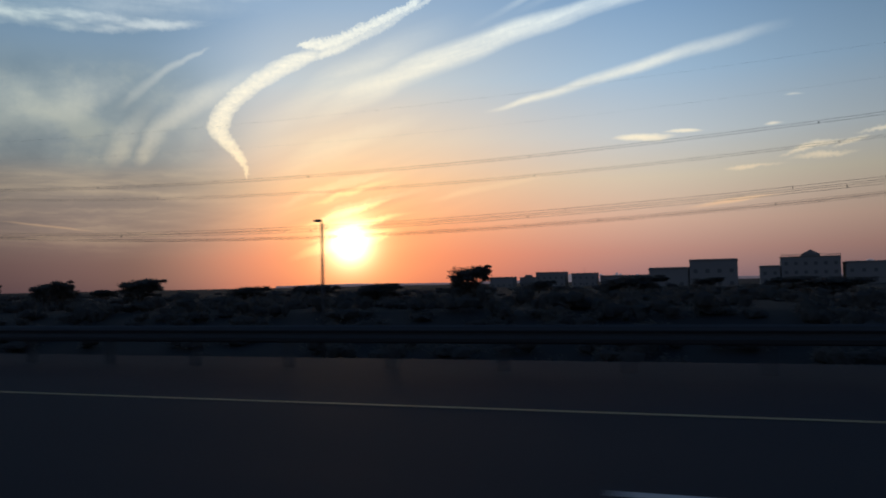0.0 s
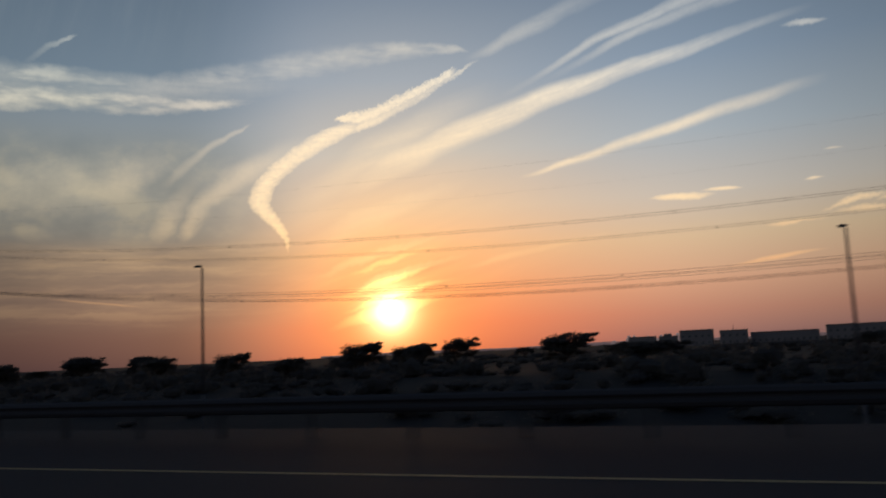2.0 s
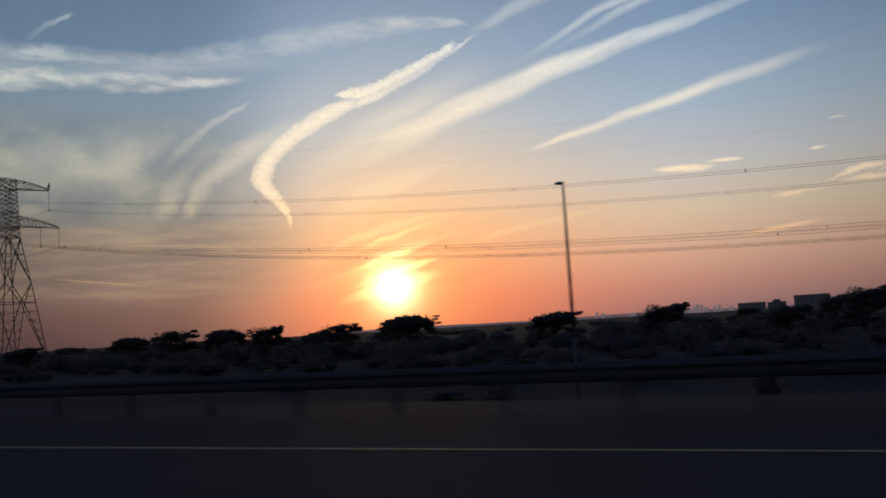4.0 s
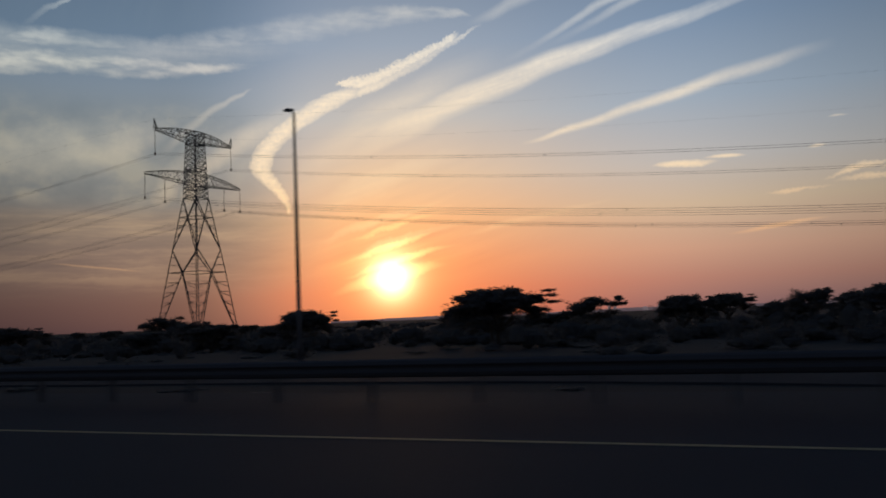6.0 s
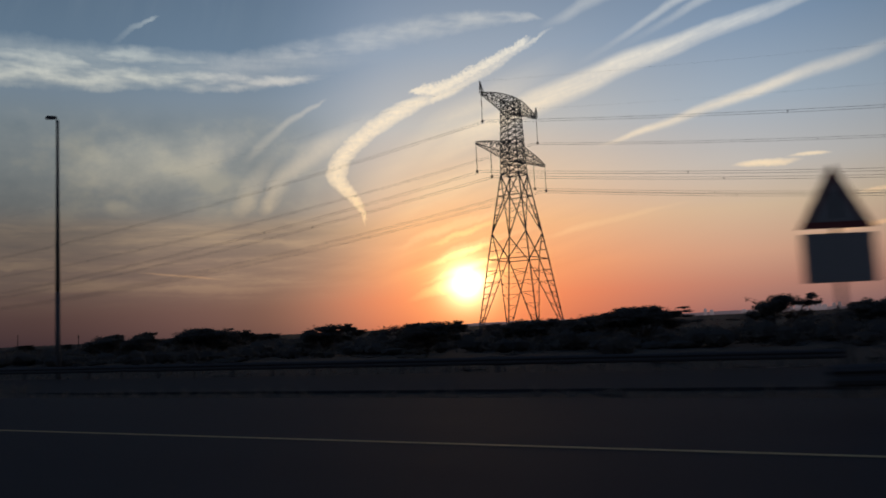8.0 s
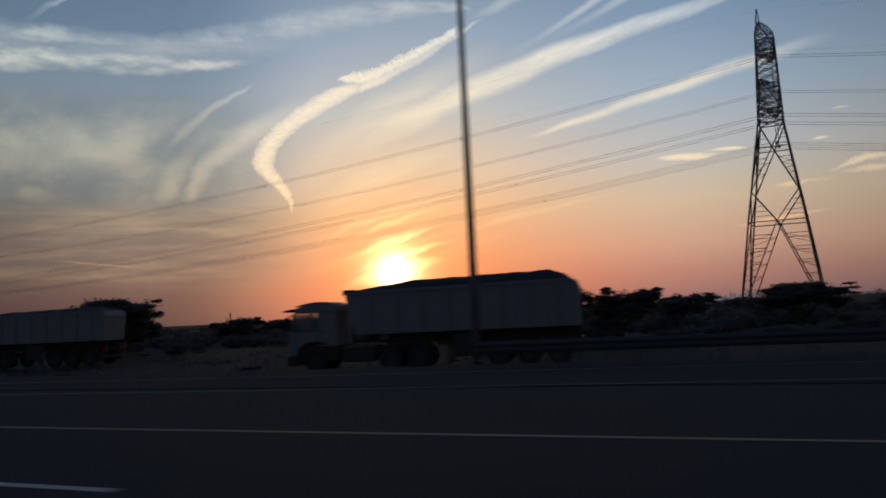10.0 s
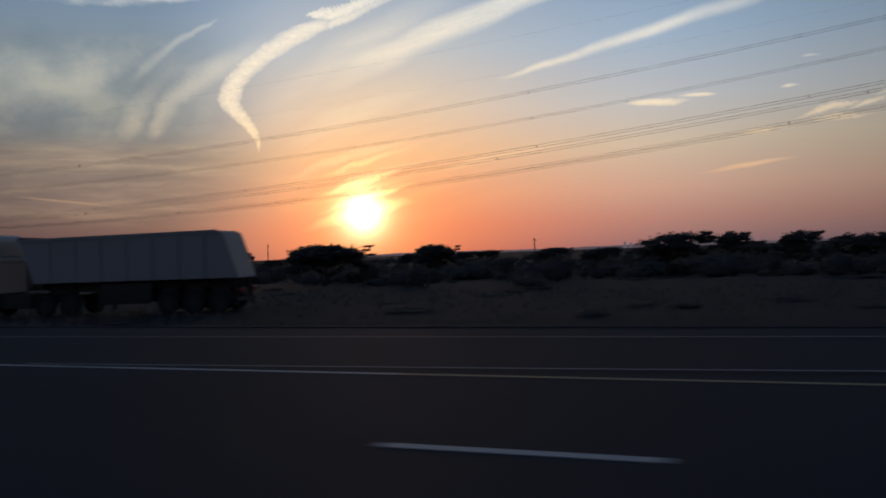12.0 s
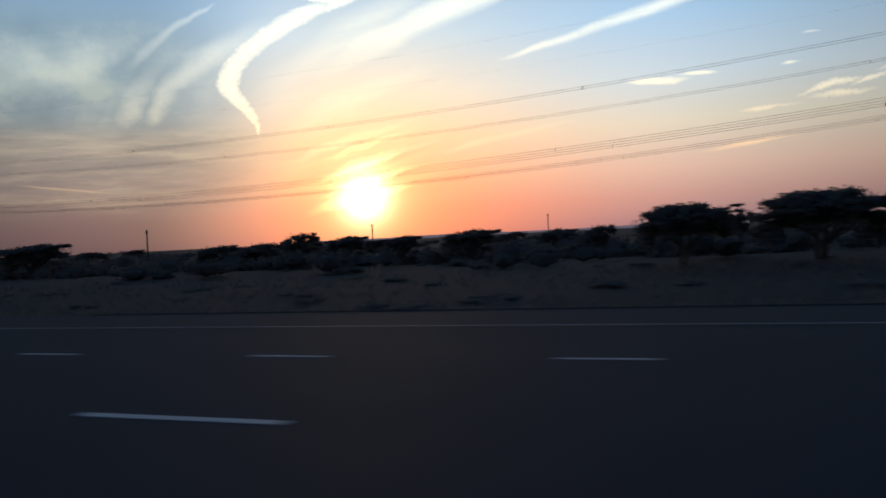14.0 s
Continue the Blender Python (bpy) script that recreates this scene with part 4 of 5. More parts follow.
def truck(front, rear, z, label, style):
    """Tractor with a tipper trailer; x runs back from the front bumper."""
    front, rear = Vector((*front, z)), Vector((*rear, z))
    L = (rear - front).length
    turn = math.degrees(math.atan2(rear.y - front.y, rear.x - front.x))
    t = root("tipper_truck", label, "truck", "trucks beside the slip road", at=pose(front.x, front.y, z, 0, 0, turn))
    cab_h = style["cab"]
    # tractor
    paint = M_CAB_PALE if style["pale"] else M_CAB if cab_h > 3.5 else M_BODY
    b = bmesh.new()
    prism(b, [(.06, .8), (.02, 1.0), (.06, 1.85), (2.32, 1.85), (2.32, 1.18), (2.05, 1.2), (1.85, 1.32), (1.55, 1.38), (1.05, 1.38), (.75, 1.3), (.55, 1.1), (.45, .8)], -1.22, 1.22, .04)
    cab = part("cab", b, paint, t, "painted truck cab, dusty")
    b = bmesh.new()
    prism(b, [(.34, 2.7), (.5, 2.98), (2.25, 3.02), (2.32, 2.9), (2.32, 2.7)], -1.21, 1.21, .04)
    part("cab_roof", b, paint, cab)
    b = bmesh.new()
    box(b, 1.5, 2.31, -1.215, 1.215, 1.852, 2.698)
    part("sleeper_panel", b, paint, cab)
    for s in (-1, 1):
        b = bmesh.new()
        beam(b, (.09, s * 1.17, 1.84), (.36, s * 1.17, 2.72), .09)
        part("pillar", b, paint, cab)
    b = bmesh.new()
    box(b, .3, .62, -1.1, 1.1, 1.853, 1.98, .03)
    for y in (-.6, .6):
        box(b, 1.0, 1.2, y - .25, y + .25, 1.853, 2.35, .04)
    part("dashboard_and_seats", b, M_SIGN_BLACK, cab, "dark seats and dashboard")
    b = bmesh.new()
    prism(b, [(.3, 3.0)] + [(.3 + 1.2 * k / 8, 3.0 + (cab_h - 3.0) * math.sin(math.pi / 2 * k / 8) ** .9) for k in range(1, 9)] + [(1.9, cab_h - .03), (2.2, cab_h - .12), (2.3, cab_h - .3), (2.3, 3.0)], -1.12, 1.12, .03)
    part("roof_deflector", b, paint, cab)
    b = bmesh.new()
    prism(b, [(.035, 1.85), (.28, 2.66), (.31, 2.66), (.075, 1.85)], -1.08, 1.08)
    part("windscreen", b, M_GLASS, cab, "tinted windscreen")
    b = bmesh.new()
    prism(b, [(-.22, 2.78), (.3, 2.86), (.32, 2.92), (-.2, 2.86)], -1.1, 1.1)
    part("sun_visor", b, M_SIGN_BLACK, cab, "dark sun visor")
    for s in (-1, 1):
        y0, y1 = sorted((s * 1.18, s * 1.19))
        b = bmesh.new()
        prism(b, [(.14, 1.86), (.38, 2.69), (1.49, 2.69), (1.49, 1.86)], y0, y1)
        part("side_window", b, M_GLASS, cab, "tinted side window")
        b = bmesh.new()
        for x in (.4, 1.5):
            box(b, x, x + .015, *sorted((s * 1.218, s * 1.232)), 1.0, 2.8)
        box(b, 1.3, 1.46, *sorted((s * 1.22, s * 1.27)), 1.62, 1.68)
        part("door_trim", b, M_SIGN_BLACK, cab)
        b = bmesh.new()
        box(b, .05, .2, *sorted((s * 1.32, s * 1.55)), 1.95, 2.55, .03)
        tube(b, (.35, s * 1.2, 2.62), (.14, s * 1.42, 2.6), .025, .025, 6)
        part("mirror", b, M_SIGN_BLACK, cab, "black wing mirror")
        b = bmesh.new()
        box(b, -.03, .1, *sorted((s * .78, s * 1.16)), .72, .95, .02)
        part("headlight", b, M_LENS, cab, "clear headlight")
        b = bmesh.new()
        for i in range(2):
            box(b, .75 + i * .02, 1.6, *sorted((s * .95, s * 1.2)), .38 + .28 * i, .43 + .28 * i, .01)
        part("step", b, M_CHASSIS, t)
        b = bmesh.new()
        a = [(5.5 - 1.35 * math.cos(math.pi * i / 10) * .95, .62 + .62 * math.sin(math.pi * i / 10)) for i in range(11)]
        prism(b, a + [(x, zz - .05) for x, zz in a[::-1]], *sorted((s * .9, s * 1.24)))
        part("mudguard", b, M_CHASSIS, t)
    b = bmesh.new()
    box(b, -.06, .5, -1.22, 1.22, .34, .79, .05)
    part("bumper", b, M_CHASSIS, t, "dark front bumper")
    b = bmesh.new()
    box(b, .5, 2.3, -.95, .95, .5, 1.18)
    part("engine_underside", b, M_CHASSIS, t, "dark engine and wheel housing")
    b = bmesh.new()
    for i in range(5):
        box(b, -.005 + .004 * i, .08, -.75, .75, 1.0 + .13 * i, 1.08 + .13 * i, .01)
    part("grille", b, M_SIGN_BLACK, cab, "black slatted grille")
    b = bmesh.new()
    for s in (-1, 1):
        box(b, .6, 6.3, s * .42 - .05, s * .42 + .05, .72, 1.0)
    box(b, 2.2, 2.6, -.8, .8, .6, 1.1, .03)
    box(b, 4.6, 5.6, -.5, .5, 1.0, 1.16, .02)
    part("tractor_chassis", b, M_CHASSIS, t)
    b = bmesh.new()
    tube(b, (2.5, .9, .9), (2.5, .9, 3.1), .08, .08, 10)
    part("exhaust_stack", b, M_CHROME, t, "upright exhaust stack")
    for x in (1.3, 4.75, 6.05):
        for s in (-1, 1):
            wheel(t, x, s * 1.06)
    # trailer
    x0, x1 = style["start"], L
    fl, rl = style["front_lean"], style["rear_lean"]
    top, base = style["top"], 1.62
    b = bmesh.new()
    prism(b, [(x0 + fl, base), (x1 - .1, base), (x1 - rl + .22, top - .35), (x1 - rl + .1, top - .1), (x1 - rl - .15, top), (x0, top - style["drop"])], -1.24, 1.24, .04)
    skin = M_BODY_PALE if style["pale"] else M_BODY
    body = part("trailer_body", b, skin, t, "grey steel tipper body")
    b = bmesh.new()
    for s in (-1, 1):
        prism(b, [(x0 - .05, top - style["drop"] - .12), (x1 - rl - .15, top - .12), (x1 - rl - .15, top + .03), (x0 - .05, top - style["drop"] + .03)], *sorted((s * 1.2, s * 1.3)))
    part("top_rail", b, skin, body)
    n = style["ribs"]
    for s in (-1, 1):
        for i in range(n):
            u = (i + .6) / n
            x = x0 + fl + .1 + u * (x1 - x0 - fl - rl - .4)
            b = bmesh.new()
            box(b, x - .05, x + .05, *sorted((s * 1.235, s * 1.3)), base + .02, top - style["drop"] * (1 - u) - .1, .012)
            part("rib", b, skin, body)
    b = bmesh.new()
    box(b, x0 - .1, x0 + .45, -1.1, 1.1, top - style["drop"] - .02, top - style["drop"] + .12, .03)
    part("tarp_housing", b, M_CHASSIS, body, "dark rolled cover housing")
    if style["heap"] > 0:
        v, f = [], []
        nu, nv = 40, 10
        for i in range(nu + 1):
            u = i / nu
            for j in range(nv + 1):
                w = j / nv * 2 - 1
                x = x0 + .1 + u * (x1 - rl - x0 - .2)
                h = style["heap"] * min(1, (u / .3) ** .6, ((1 - u) / .1) ** .6) * (.78 + .22 * u) * (1 - w * w * .98)
                h += .05 * noise.noise((x * 1.4, w * 2, z))
                v.append((x, w * 1.22, top - style["drop"] * (1 - u) + max(h, -.05)))
        f = [(i * (nv + 1) + j, (i + 1) * (nv + 1) + j, (i + 1) * (nv + 1) + j + 1, i * (nv + 1) + j + 1) for i in range(nu) for j in range(nv)]
        raw("cover", v, f, M_TARP, t, "dark tarpaulin drawn over the load")
    b = bmesh.new()
    for s in (-1, 1):
        box(b, 4.6, x1 - .2, s * .45 - .06, s * .45 + .06, 1.18, 1.6)
    for x in np.arange(x0 + 1, x1 - .4, 1.4):
        box(b, x, x + .1, -.9, .9, 1.3, 1.6)
    part("trailer_chassis", b, M_CHASSIS, t)
    for s in (-1, 1):
        b = bmesh.new()
        box(b, 7.3, 7.45, s * .7 - .07, s * .7 + .07, .25, 1.3)
        box(b, 7.2, 7.55, s * .7 - .12, s * .7 + .12, .2, .25)
        part("landing_leg", b, M_CHASSIS, t)
        b = bmesh.new()
        for zz in (.7, 1.05):
            box(b, 7.7, x1 - 4.6, *sorted((s * 1.15, s * 1.19)), zz, zz + .12)
        part("side_guard", b, M_CHASSIS, t)
        # added dark panel, stands in for the shade below the trailer body
        b = bmesh.new()
        prism(b, [(7.65, .5), (x1 - 4.55, .5), (x1 - 4.45, 1.5), (7.65, 1.5)], *sorted((s * 1.1, s * 1.14)), .01)
        part("side_skirt", b, M_CHASSIS, t, "dark panel standing in for the shade under the trailer")
        for k in range(3):
            wheel(t, x1 - 1.1 - 1.3 * k, s * 1.06)
            b = bmesh.new()
            xc = x1 - 1.1 - 1.3 * k
            arc = [(xc - .64 * math.cos(math.pi * i / 8), .62 + .56 * math.sin(math.pi * i / 8)) for i in range(9)]
            prism(b, arc + [(x, zz - .05) for x, zz in arc[::-1]], *sorted((s * .88, s * 1.22)))
            part("trailer_mudguard", b, M_CHASSIS, t)
        b = bmesh.new()
        box(b, x1 - .32, x1 - .28, *sorted((s * .85, s * 1.2)), .3, 1.15)
        part("mud_flap", b, M_RUBBER, t, "black rubber mud flap")
        b = bmesh.new()
        box(b, 2.55, 4.05, *sorted((s * .7, s * 1.18)), .42, 1.12, .05)
        part("side_locker", b, M_CHASSIS, t, "dark steel side locker")
        b = bmesh.new()
        box(b, x1 - .12, x1 - .04, *sorted((s * .75, s * 1.15)), .95, 1.12, .01)
        part("tail_light", b, M_REDLAMP, t, "red tail light")
    b = bmesh.new()
    box(b, x1 - .25, x1 - .12, -1.2, 1.2, .5, .68, .02)
    for s in (-1, 1):
        box(b, x1 - .3, x1 - .15, s * .6 - .05, s * .6 + .05, .6, 1.25)
    part("rear_underrun_bar", b, M_CHASSIS, t)
    for k in range(3):
        b = bmesh.new()
        xc = x1 - 1.1 - 1.3 * k
        tube(b, (xc, -.95, .52), (xc, .95, .52), .09, .09, 8)
        box(b, xc - .5, xc + .25, -.55, -.4, .5, 1.2)
        box(b, xc - .5, xc + .25, .4, .55, .5, 1.2)
        part("axle", b, M_CHASSIS, t)
    return t


truck((-409.9, 32.6), (-396.9, 35.6), -1.0, "tipper truck with a dark tarpaulin arched over its trailer", dict(cab=3.2, start=2.75, front_lean=.45, rear_lean=.3, top=3.66, drop=.12, ribs=8, heap=.5, pale=False))
truck((-443.1, 38.5), (-430.0, 41.4), -0.95, "pale tipper truck with a box-shaped loaded trailer", dict(cab=4.05, start=2.7, front_lean=.15, rear_lean=.1, top=3.6, drop=.1, ribs=9, heap=.3, pale=False))
truck((-503.45, 30.2), (-489.1, 33.8), -1.0, "white tipper truck with a sloping grey trailer body", dict(cab=4.15, start=3.5, front_lean=.75, rear_lean=.95, top=3.92, drop=.12, ribs=7, heap=0.0, pale=True))

# ---- trees ----
def leaf_cards(rng, centres, per, size, spread):
    """Small folded leaf sprays scattered round twig ends."""
    n = len(centres) * per
    c = np.repeat(np.array(centres), per, axis=0) + np.clip(rng.normal(0, 1, (n, 3)), -1.45, 1.45) * np.array(spread)
    a = rng.normal(0, 1, (n, 3))
    a[:, 2] *= .45
    a /= np.linalg.norm(a, axis=1)[:, None]
    b = np.cross(a, rng.normal(0, 1, (n, 3)))
    b /= np.linalg.norm(b, axis=1)[:, None]
    s = size * rng.uniform(.55, 1.35, (n, 1))
    v = np.stack([c - a * s, c - b * s * .42, c + a * s, c + b * s * .42], axis=1).reshape(-1, 3)
    f = np.arange(n * 4).reshape(-1, 4)
    return v.tolist(), f.tolist()


bm = bmesh.new()
bmesh.ops.create_icosphere(bm, subdivisions=1, radius=1.0)
BALL = np.array([tuple(p.co) for p in bm.verts])
BALL_FACES = np.array([[p.index for p in q.verts] for q in bm.faces])
bm.free()


def clump(rng, centre, radii):
    """The dense inside of a bush or crown pad: an uneven lump."""
    k = rng.normal(0, 1, (3, 3)) * 2.2
    swell = 1 + .16 * np.sin(BALL @ k[0] + rng.uniform(0, 6)) + .12 * np.sin(BALL @ k[1] * 2.1 + rng.uniform(0, 6)) + rng.normal(0, .06, len(BALL))
    return np.array(centre) + BALL * swell[:, None] * np.array(radii)


def leafy(rng, pads, per, size, fill=.7):
    """Lumps with leaf sprays standing out all over them."""
    v, f = [], []
    for c, r in pads:
        lump = clump(rng, c, np.array(r) * fill)
        o = len(v)
        v += lump.tolist()
        f += (BALL_FACES + o).tolist()
        d = rng.normal(0, 1, (per, 3))
        d /= np.linalg.norm(d, axis=1)[:, None]
        shell = np.array(c) + d * np.array(r) * rng.uniform(.62, 1.1, (per, 1))
        vv, ff = leaf_cards(rng, shell, 1, size, (.03, .03, .03))
        o = len(v)
        v += vv
        f += [[a + o for a in q] for q in ff]
    return v, f


def limb(bm, pts, r0, r1):
    for i in range(len(pts) - 1):
        a, b = i / (len(pts) - 1), (i + 1) / (len(pts) - 1)
        tube(bm, pts[i], pts[i + 1], r0 + (r1 - r0) * a, r0 + (r1 - r0) * b, 7)


def acacia(seed, width, lean, dense, label, flat=.5, wind=.3, skirt=.2, name="acacia_tree"):
    """Five metres high; crown of the given half width over forked limbs."""
    rng = np.random.default_rng(seed)
    t = root(name, label, "tree", "trees on the plain")
    bm = bmesh.new()
    forks = []
    stems = int(rng.integers(2, 4))
    for s in range(stems):
        a = rng.uniform(0, 2 * math.pi)
        foot = Vector((rng.uniform(-.15, .15), rng.uniform(-.15, .15), -.35))
        knee = Vector((.35 * math.cos(a) + lean * .3, .35 * math.sin(a), rng.uniform(1.0, 1.6)))
        limb(bm, [foot, foot.lerp(knee, .5) + Vector((rng.uniform(-.1, .1), rng.uniform(-.1, .1), 0)), knee], .16, .1)
        for k in range(int(rng.integers(4, 6))):
            b = a + rng.uniform(-1.4, 1.4)
            reach = width * rng.uniform(.3, .85)
            elbow = knee + Vector((reach * .45 * math.cos(b) + lean * .4, reach * .45 * math.sin(b), rng.uniform(.7, 1.3)))
            end = Vector((reach * math.cos(b) + lean * rng.uniform(.6, 1.1), reach * math.sin(b), rng.uniform(3.2, 4.1)))
            limb(bm, [knee, elbow, end], .085, .03)
            forks += [elbow.lerp(end, .5), end]
            for q in range(3):
                tip = end + Vector((rng.normal(0, .5), rng.normal(0, .5), rng.uniform(.1, .7)))
                limb(bm, [end, tip], .025, .01)
                forks.append(tip)
    part("trunk", bm, M_BARK, t, "dark forked trunk and limbs")
    pads = []
    for k in range(int(46 * dense)):
        r, a = math.sqrt(rng.uniform(0, 1)), rng.uniform(0, 2 * math.pi)
        u = r * math.cos(a)
        dome = 4.75 - (1.5 - flat * .5) * r ** 2.4
        wedge = 2.6 + 2.1 * ((u + 1) / 2) ** .7 - .5 * (r * math.sin(a)) ** 2
        top = dome * (1 - wind) + wedge * wind + .14 * math.sin(3 * a + seed) * r
        depth = rng.uniform(0, 1) ** 1.6 * (1.0 + skirt * 2.2 * (.75 - .45 * u))
        size = rng.uniform(.7, 1.2) * (1 - .3 * r)
        z = max(top - depth, .5)
        pads.append(((width * r * .9 * math.cos(a) + lean * z / 5, width * r * .9 * math.sin(a), z), (size, size, size * rng.uniform(.34, .5))))
    # thin trailing sprays on the lee side
    for k in range(7):
        z = rng.uniform(3.4, 4.7)
        pads.append(((width * rng.uniform(.85, 1.1) + lean * z / 5, width * rng.uniform(-.4, .4), z), (rng.uniform(.3, .55), .3, rng.uniform(.07, .14))))
    v, f = leafy(rng, pads, 78, .165)
    vv, ff = leaf_cards(rng, [tuple(p) for p in forks if p.z > 2.6], 12, .15, (.3, .3, .14))
    o = len(v)
    v += vv
    f += [[a + o for a in q] for q in ff]
    raw("crown", v, f, M_LEAF, t, "small dark leaves in an uneven windswept crown")
    return t


KINDS = [
    acacia(3, 3.6, .1, 2.0, "broad umbrella-shaped acacia with a dense dark crown", .35, .15, .4),
    acacia(8, 2.7, .9, 1.2, "wind-bent acacia leaning with a ragged crown", .5, .75, .9),
    acacia(15, 2.3, .4, 1.1, "rounded dark acacia on a sandy plain", .9, .35, .8),
    acacia(21, 3.0, .3, .8, "sparse acacia with open branches and gaps", .4, .3, .4),
    acacia(34, 3.2, .6, 1.25, "low spreading acacia with a flat top", .3, .6, .9),
    acacia(55, 1.9, .6, .8, "small windswept acacia bush", .8, .8, .9),
]
used = set()


def plant(kind, x, y, top, wide, rng):
    g = ground_z(x, y)
    k = KINDS[kind]
    sz = (top - g) / 4.95
    sx = wide / (2 * (3.6, 2.7, 2.3, 3.0, 3.2, 1.9)[kind])
    m = Matrix.Translation((x, y, g)) @ Matrix.Rotation(rng.uniform(-.3, .3), 4, "Z") @ Matrix.Diagonal((sx, sx, sz, 1))
    if kind not in used:
        used.add(kind)
        k.matrix_basis = m
        return k
    o = copy_thing(k, Matrix.Identity(4))
    o.matrix_basis = m
    return o


# kind, x, distance from the lane, top height, crown width
TREES_EAST = ((1, -40.2, 118.4, 4.4, 6.5), (2, -112.1, 131, 3.9, 8), (1, -147, 124, 3.9, 7), (3, -129.2, 127.6, 3.9, 6.5), (2, -138.9, 132.7, 3.4, 5), (1, -174.2, 124.2, 3.2, 6.5), (2, -190.2, 123.6, 3.0, 7),
              (0, -219.5, 133.8, 4.0, 9.5), (4, -103.9, 154.2, 2.0, 10), (4, -105.6, 189, 1.9, 12), (4, -235.6, 126.5, 2.3, 7), (4, -157, 117.4, 1.9, 6), (1, -150, 148, 3.3, 5.5), (4, -62, 132, 2.0, 9), (4, -20, 150, 2.6, 12))
TREES_MID = ((0, -287.3, 135.7, 3.2, 9), (0, -245.2, 179.8, 4.2, 10), (0, -259.5, 74.7, 4.15, 10), (0, -246.9, 116, 3.3, 8), (3, -260, 117.8, 3.9, 8.5), (1, -232, 106, 3.4, 5), (4, -226, 118, 3.3, 8), (0, -284.6, 80.2, 3.0, 6.5), (2, -267, 92, 2.2, 5),
             (4, -303, 100, 1.8, 6), (0, -332, 79.5, 2.55, 8.5), (3, -320.9, 97.2, 3.5, 7), (4, -312.5, 92, 2.6, 7), (4, -305, 76, 1.5, 8), (2, -296, 78, 1.9, 5.5), (4, -346, 62, 2.1, 6), (4, -340, 88, 2.3, 9),
             (5, -361, 84, 2.2, 5), (4, -352, 96, 2.1, 9), (4, -378, 90, 2.7, 8), (0, -388, 78, 2.7, 8))
TREES_WEST = ((3, -401.4, 50, 2.7, 5), (1, -398.5, 51, 2.5, 4), (2, -449.6, 60, 2.9, 5), (0, -442.2, 53.3, 4.0, 8), (4, -474.6, 84.3, 3.05, 8), (4, -449, 62, 2.3, 6),
              (2, -460.6, 124, 3.2, 5), (1, -445.6, 109.9, 3.0, 6), (4, -401, 95, 2.6, 8), (4, -412, 88, 2.3, 6), (2, -424, 92, 2.2, 6), (4, -512.8, 114.9, 2.2, 6), (0, -503, 66, 2.65, 8),
              (2, -469.9, 141, 3.7, 5), (4, -457.8, 90, 2.35, 7))
TREES_END = ((0, -513.3, 38.6, 2.45, 4.3), (0, -540.2, 51.5, 3.1, 8.0), (0, -547.7, 49.9, 2.7, 5.8), (2, -551.1, 112.4, 3.9, 6.2), (4, -547.5, 114, 3.0, 6), (4, -597.2, 87.9, 3.0, 5), (2, -590.5, 88, 2.2, 4.5),
             (2, -583, 88, 1.9, 4), (2, -570.1, 75, 2.1, 5), (4, -561.3, 95, 2.1, 4), (2, -569.6, 110, 1.9, 4.5), (2, -627.1, 75, 3.1, 8), (4, -625.8, 110, 2.0, 8), (4, -610, 98, 2.0, 8),
             (0, -511.7, 115.3, 2.9, 7), (4, -533.3, 85, 2.0, 6), (2, -517.6, 60, 2.2, 5))
rng = np.random.default_rng(11)
for row in TREES_EAST + TREES_MID + TREES_WEST + TREES_END:
    plant(*row, rng)
# thin wood farther back
for i in range(50):
    x, y = rng.uniform(-760, 40), rng.uniform(125, 300)
    plant(int(rng.choice((2, 4, 5, 0))), x, y, rng.uniform(1.3, 2.0) + (y - 125) * .003, rng.uniform(6, 11), rng)


# ---- scrub and dry grass ----
def scatter(name, label, n, xr, yr, hr, wr, per, size, mat, seed, avoid=()):
    r = np.random.default_rng(seed)
    v, f = [], []
    for i in range(n):
        x, y = r.uniform(*xr), yr[0] + (yr[1] - yr[0]) * r.uniform(0, 1) ** 1.3
        if any(ax0 < x < ax1 and ay0 < y < ay1 for ax0, ax1, ay0, ay1 in avoid) or ramp_right(x) - 6 < y < ramp_right(x) + 3.2 and x > -480:
            continue
        h, w = r.uniform(*hr), r.uniform(*wr)
        g = ground_z(x, y)
        pads = []
        for _ in range(3):
            q, hh = r.uniform(.28, .5) * w, h * r.uniform(.3, .55)
            pads.append(((x + w * r.uniform(-.35, .35), y + w * r.uniform(-.35, .35), g + hh * r.uniform(.5, .9)), (q, q, hh)))
        vv, ff = leafy(r, pads, per, size, .62)
        o = len(v)
        v += vv
        f += [[a + o for a in q] for q in ff]
    tagged(raw(name, v, f, mat), label, "shrubs", kind="stuff")


PARKED = ((-412, -394, 28, 39), (-446, -427, 34, 45), (-507, -486, 26, 37))
scatter("scrub", "low dark desert scrub covering the plain", 900, (-760, 60), (52, 230), (.7, 2.6), (1.6, 4.5), 58, .15, M_SCRUB, 5)
scatter("thicket", "dense dark thicket of thorny shrubs below the trees", 800, (-780, 60), (72, 150), (1.4, 3.0), (2.5, 6), 74, .18, M_SCRUB, 12)
scatter("tall_thicket", "tall dark thorn bushes closing the horizon", 300, (-780, 60), (88, 135), (2.6, 4.1), (3.5, 6.5), 100, .21, M_LEAF, 22)
scatter("far_scrub", "low bushes thinning out across the far plain", 520, (-1250, 160), (150, 430), (1.6, 3.2), (5, 12), 40, .34, M_SCRUB, 31)
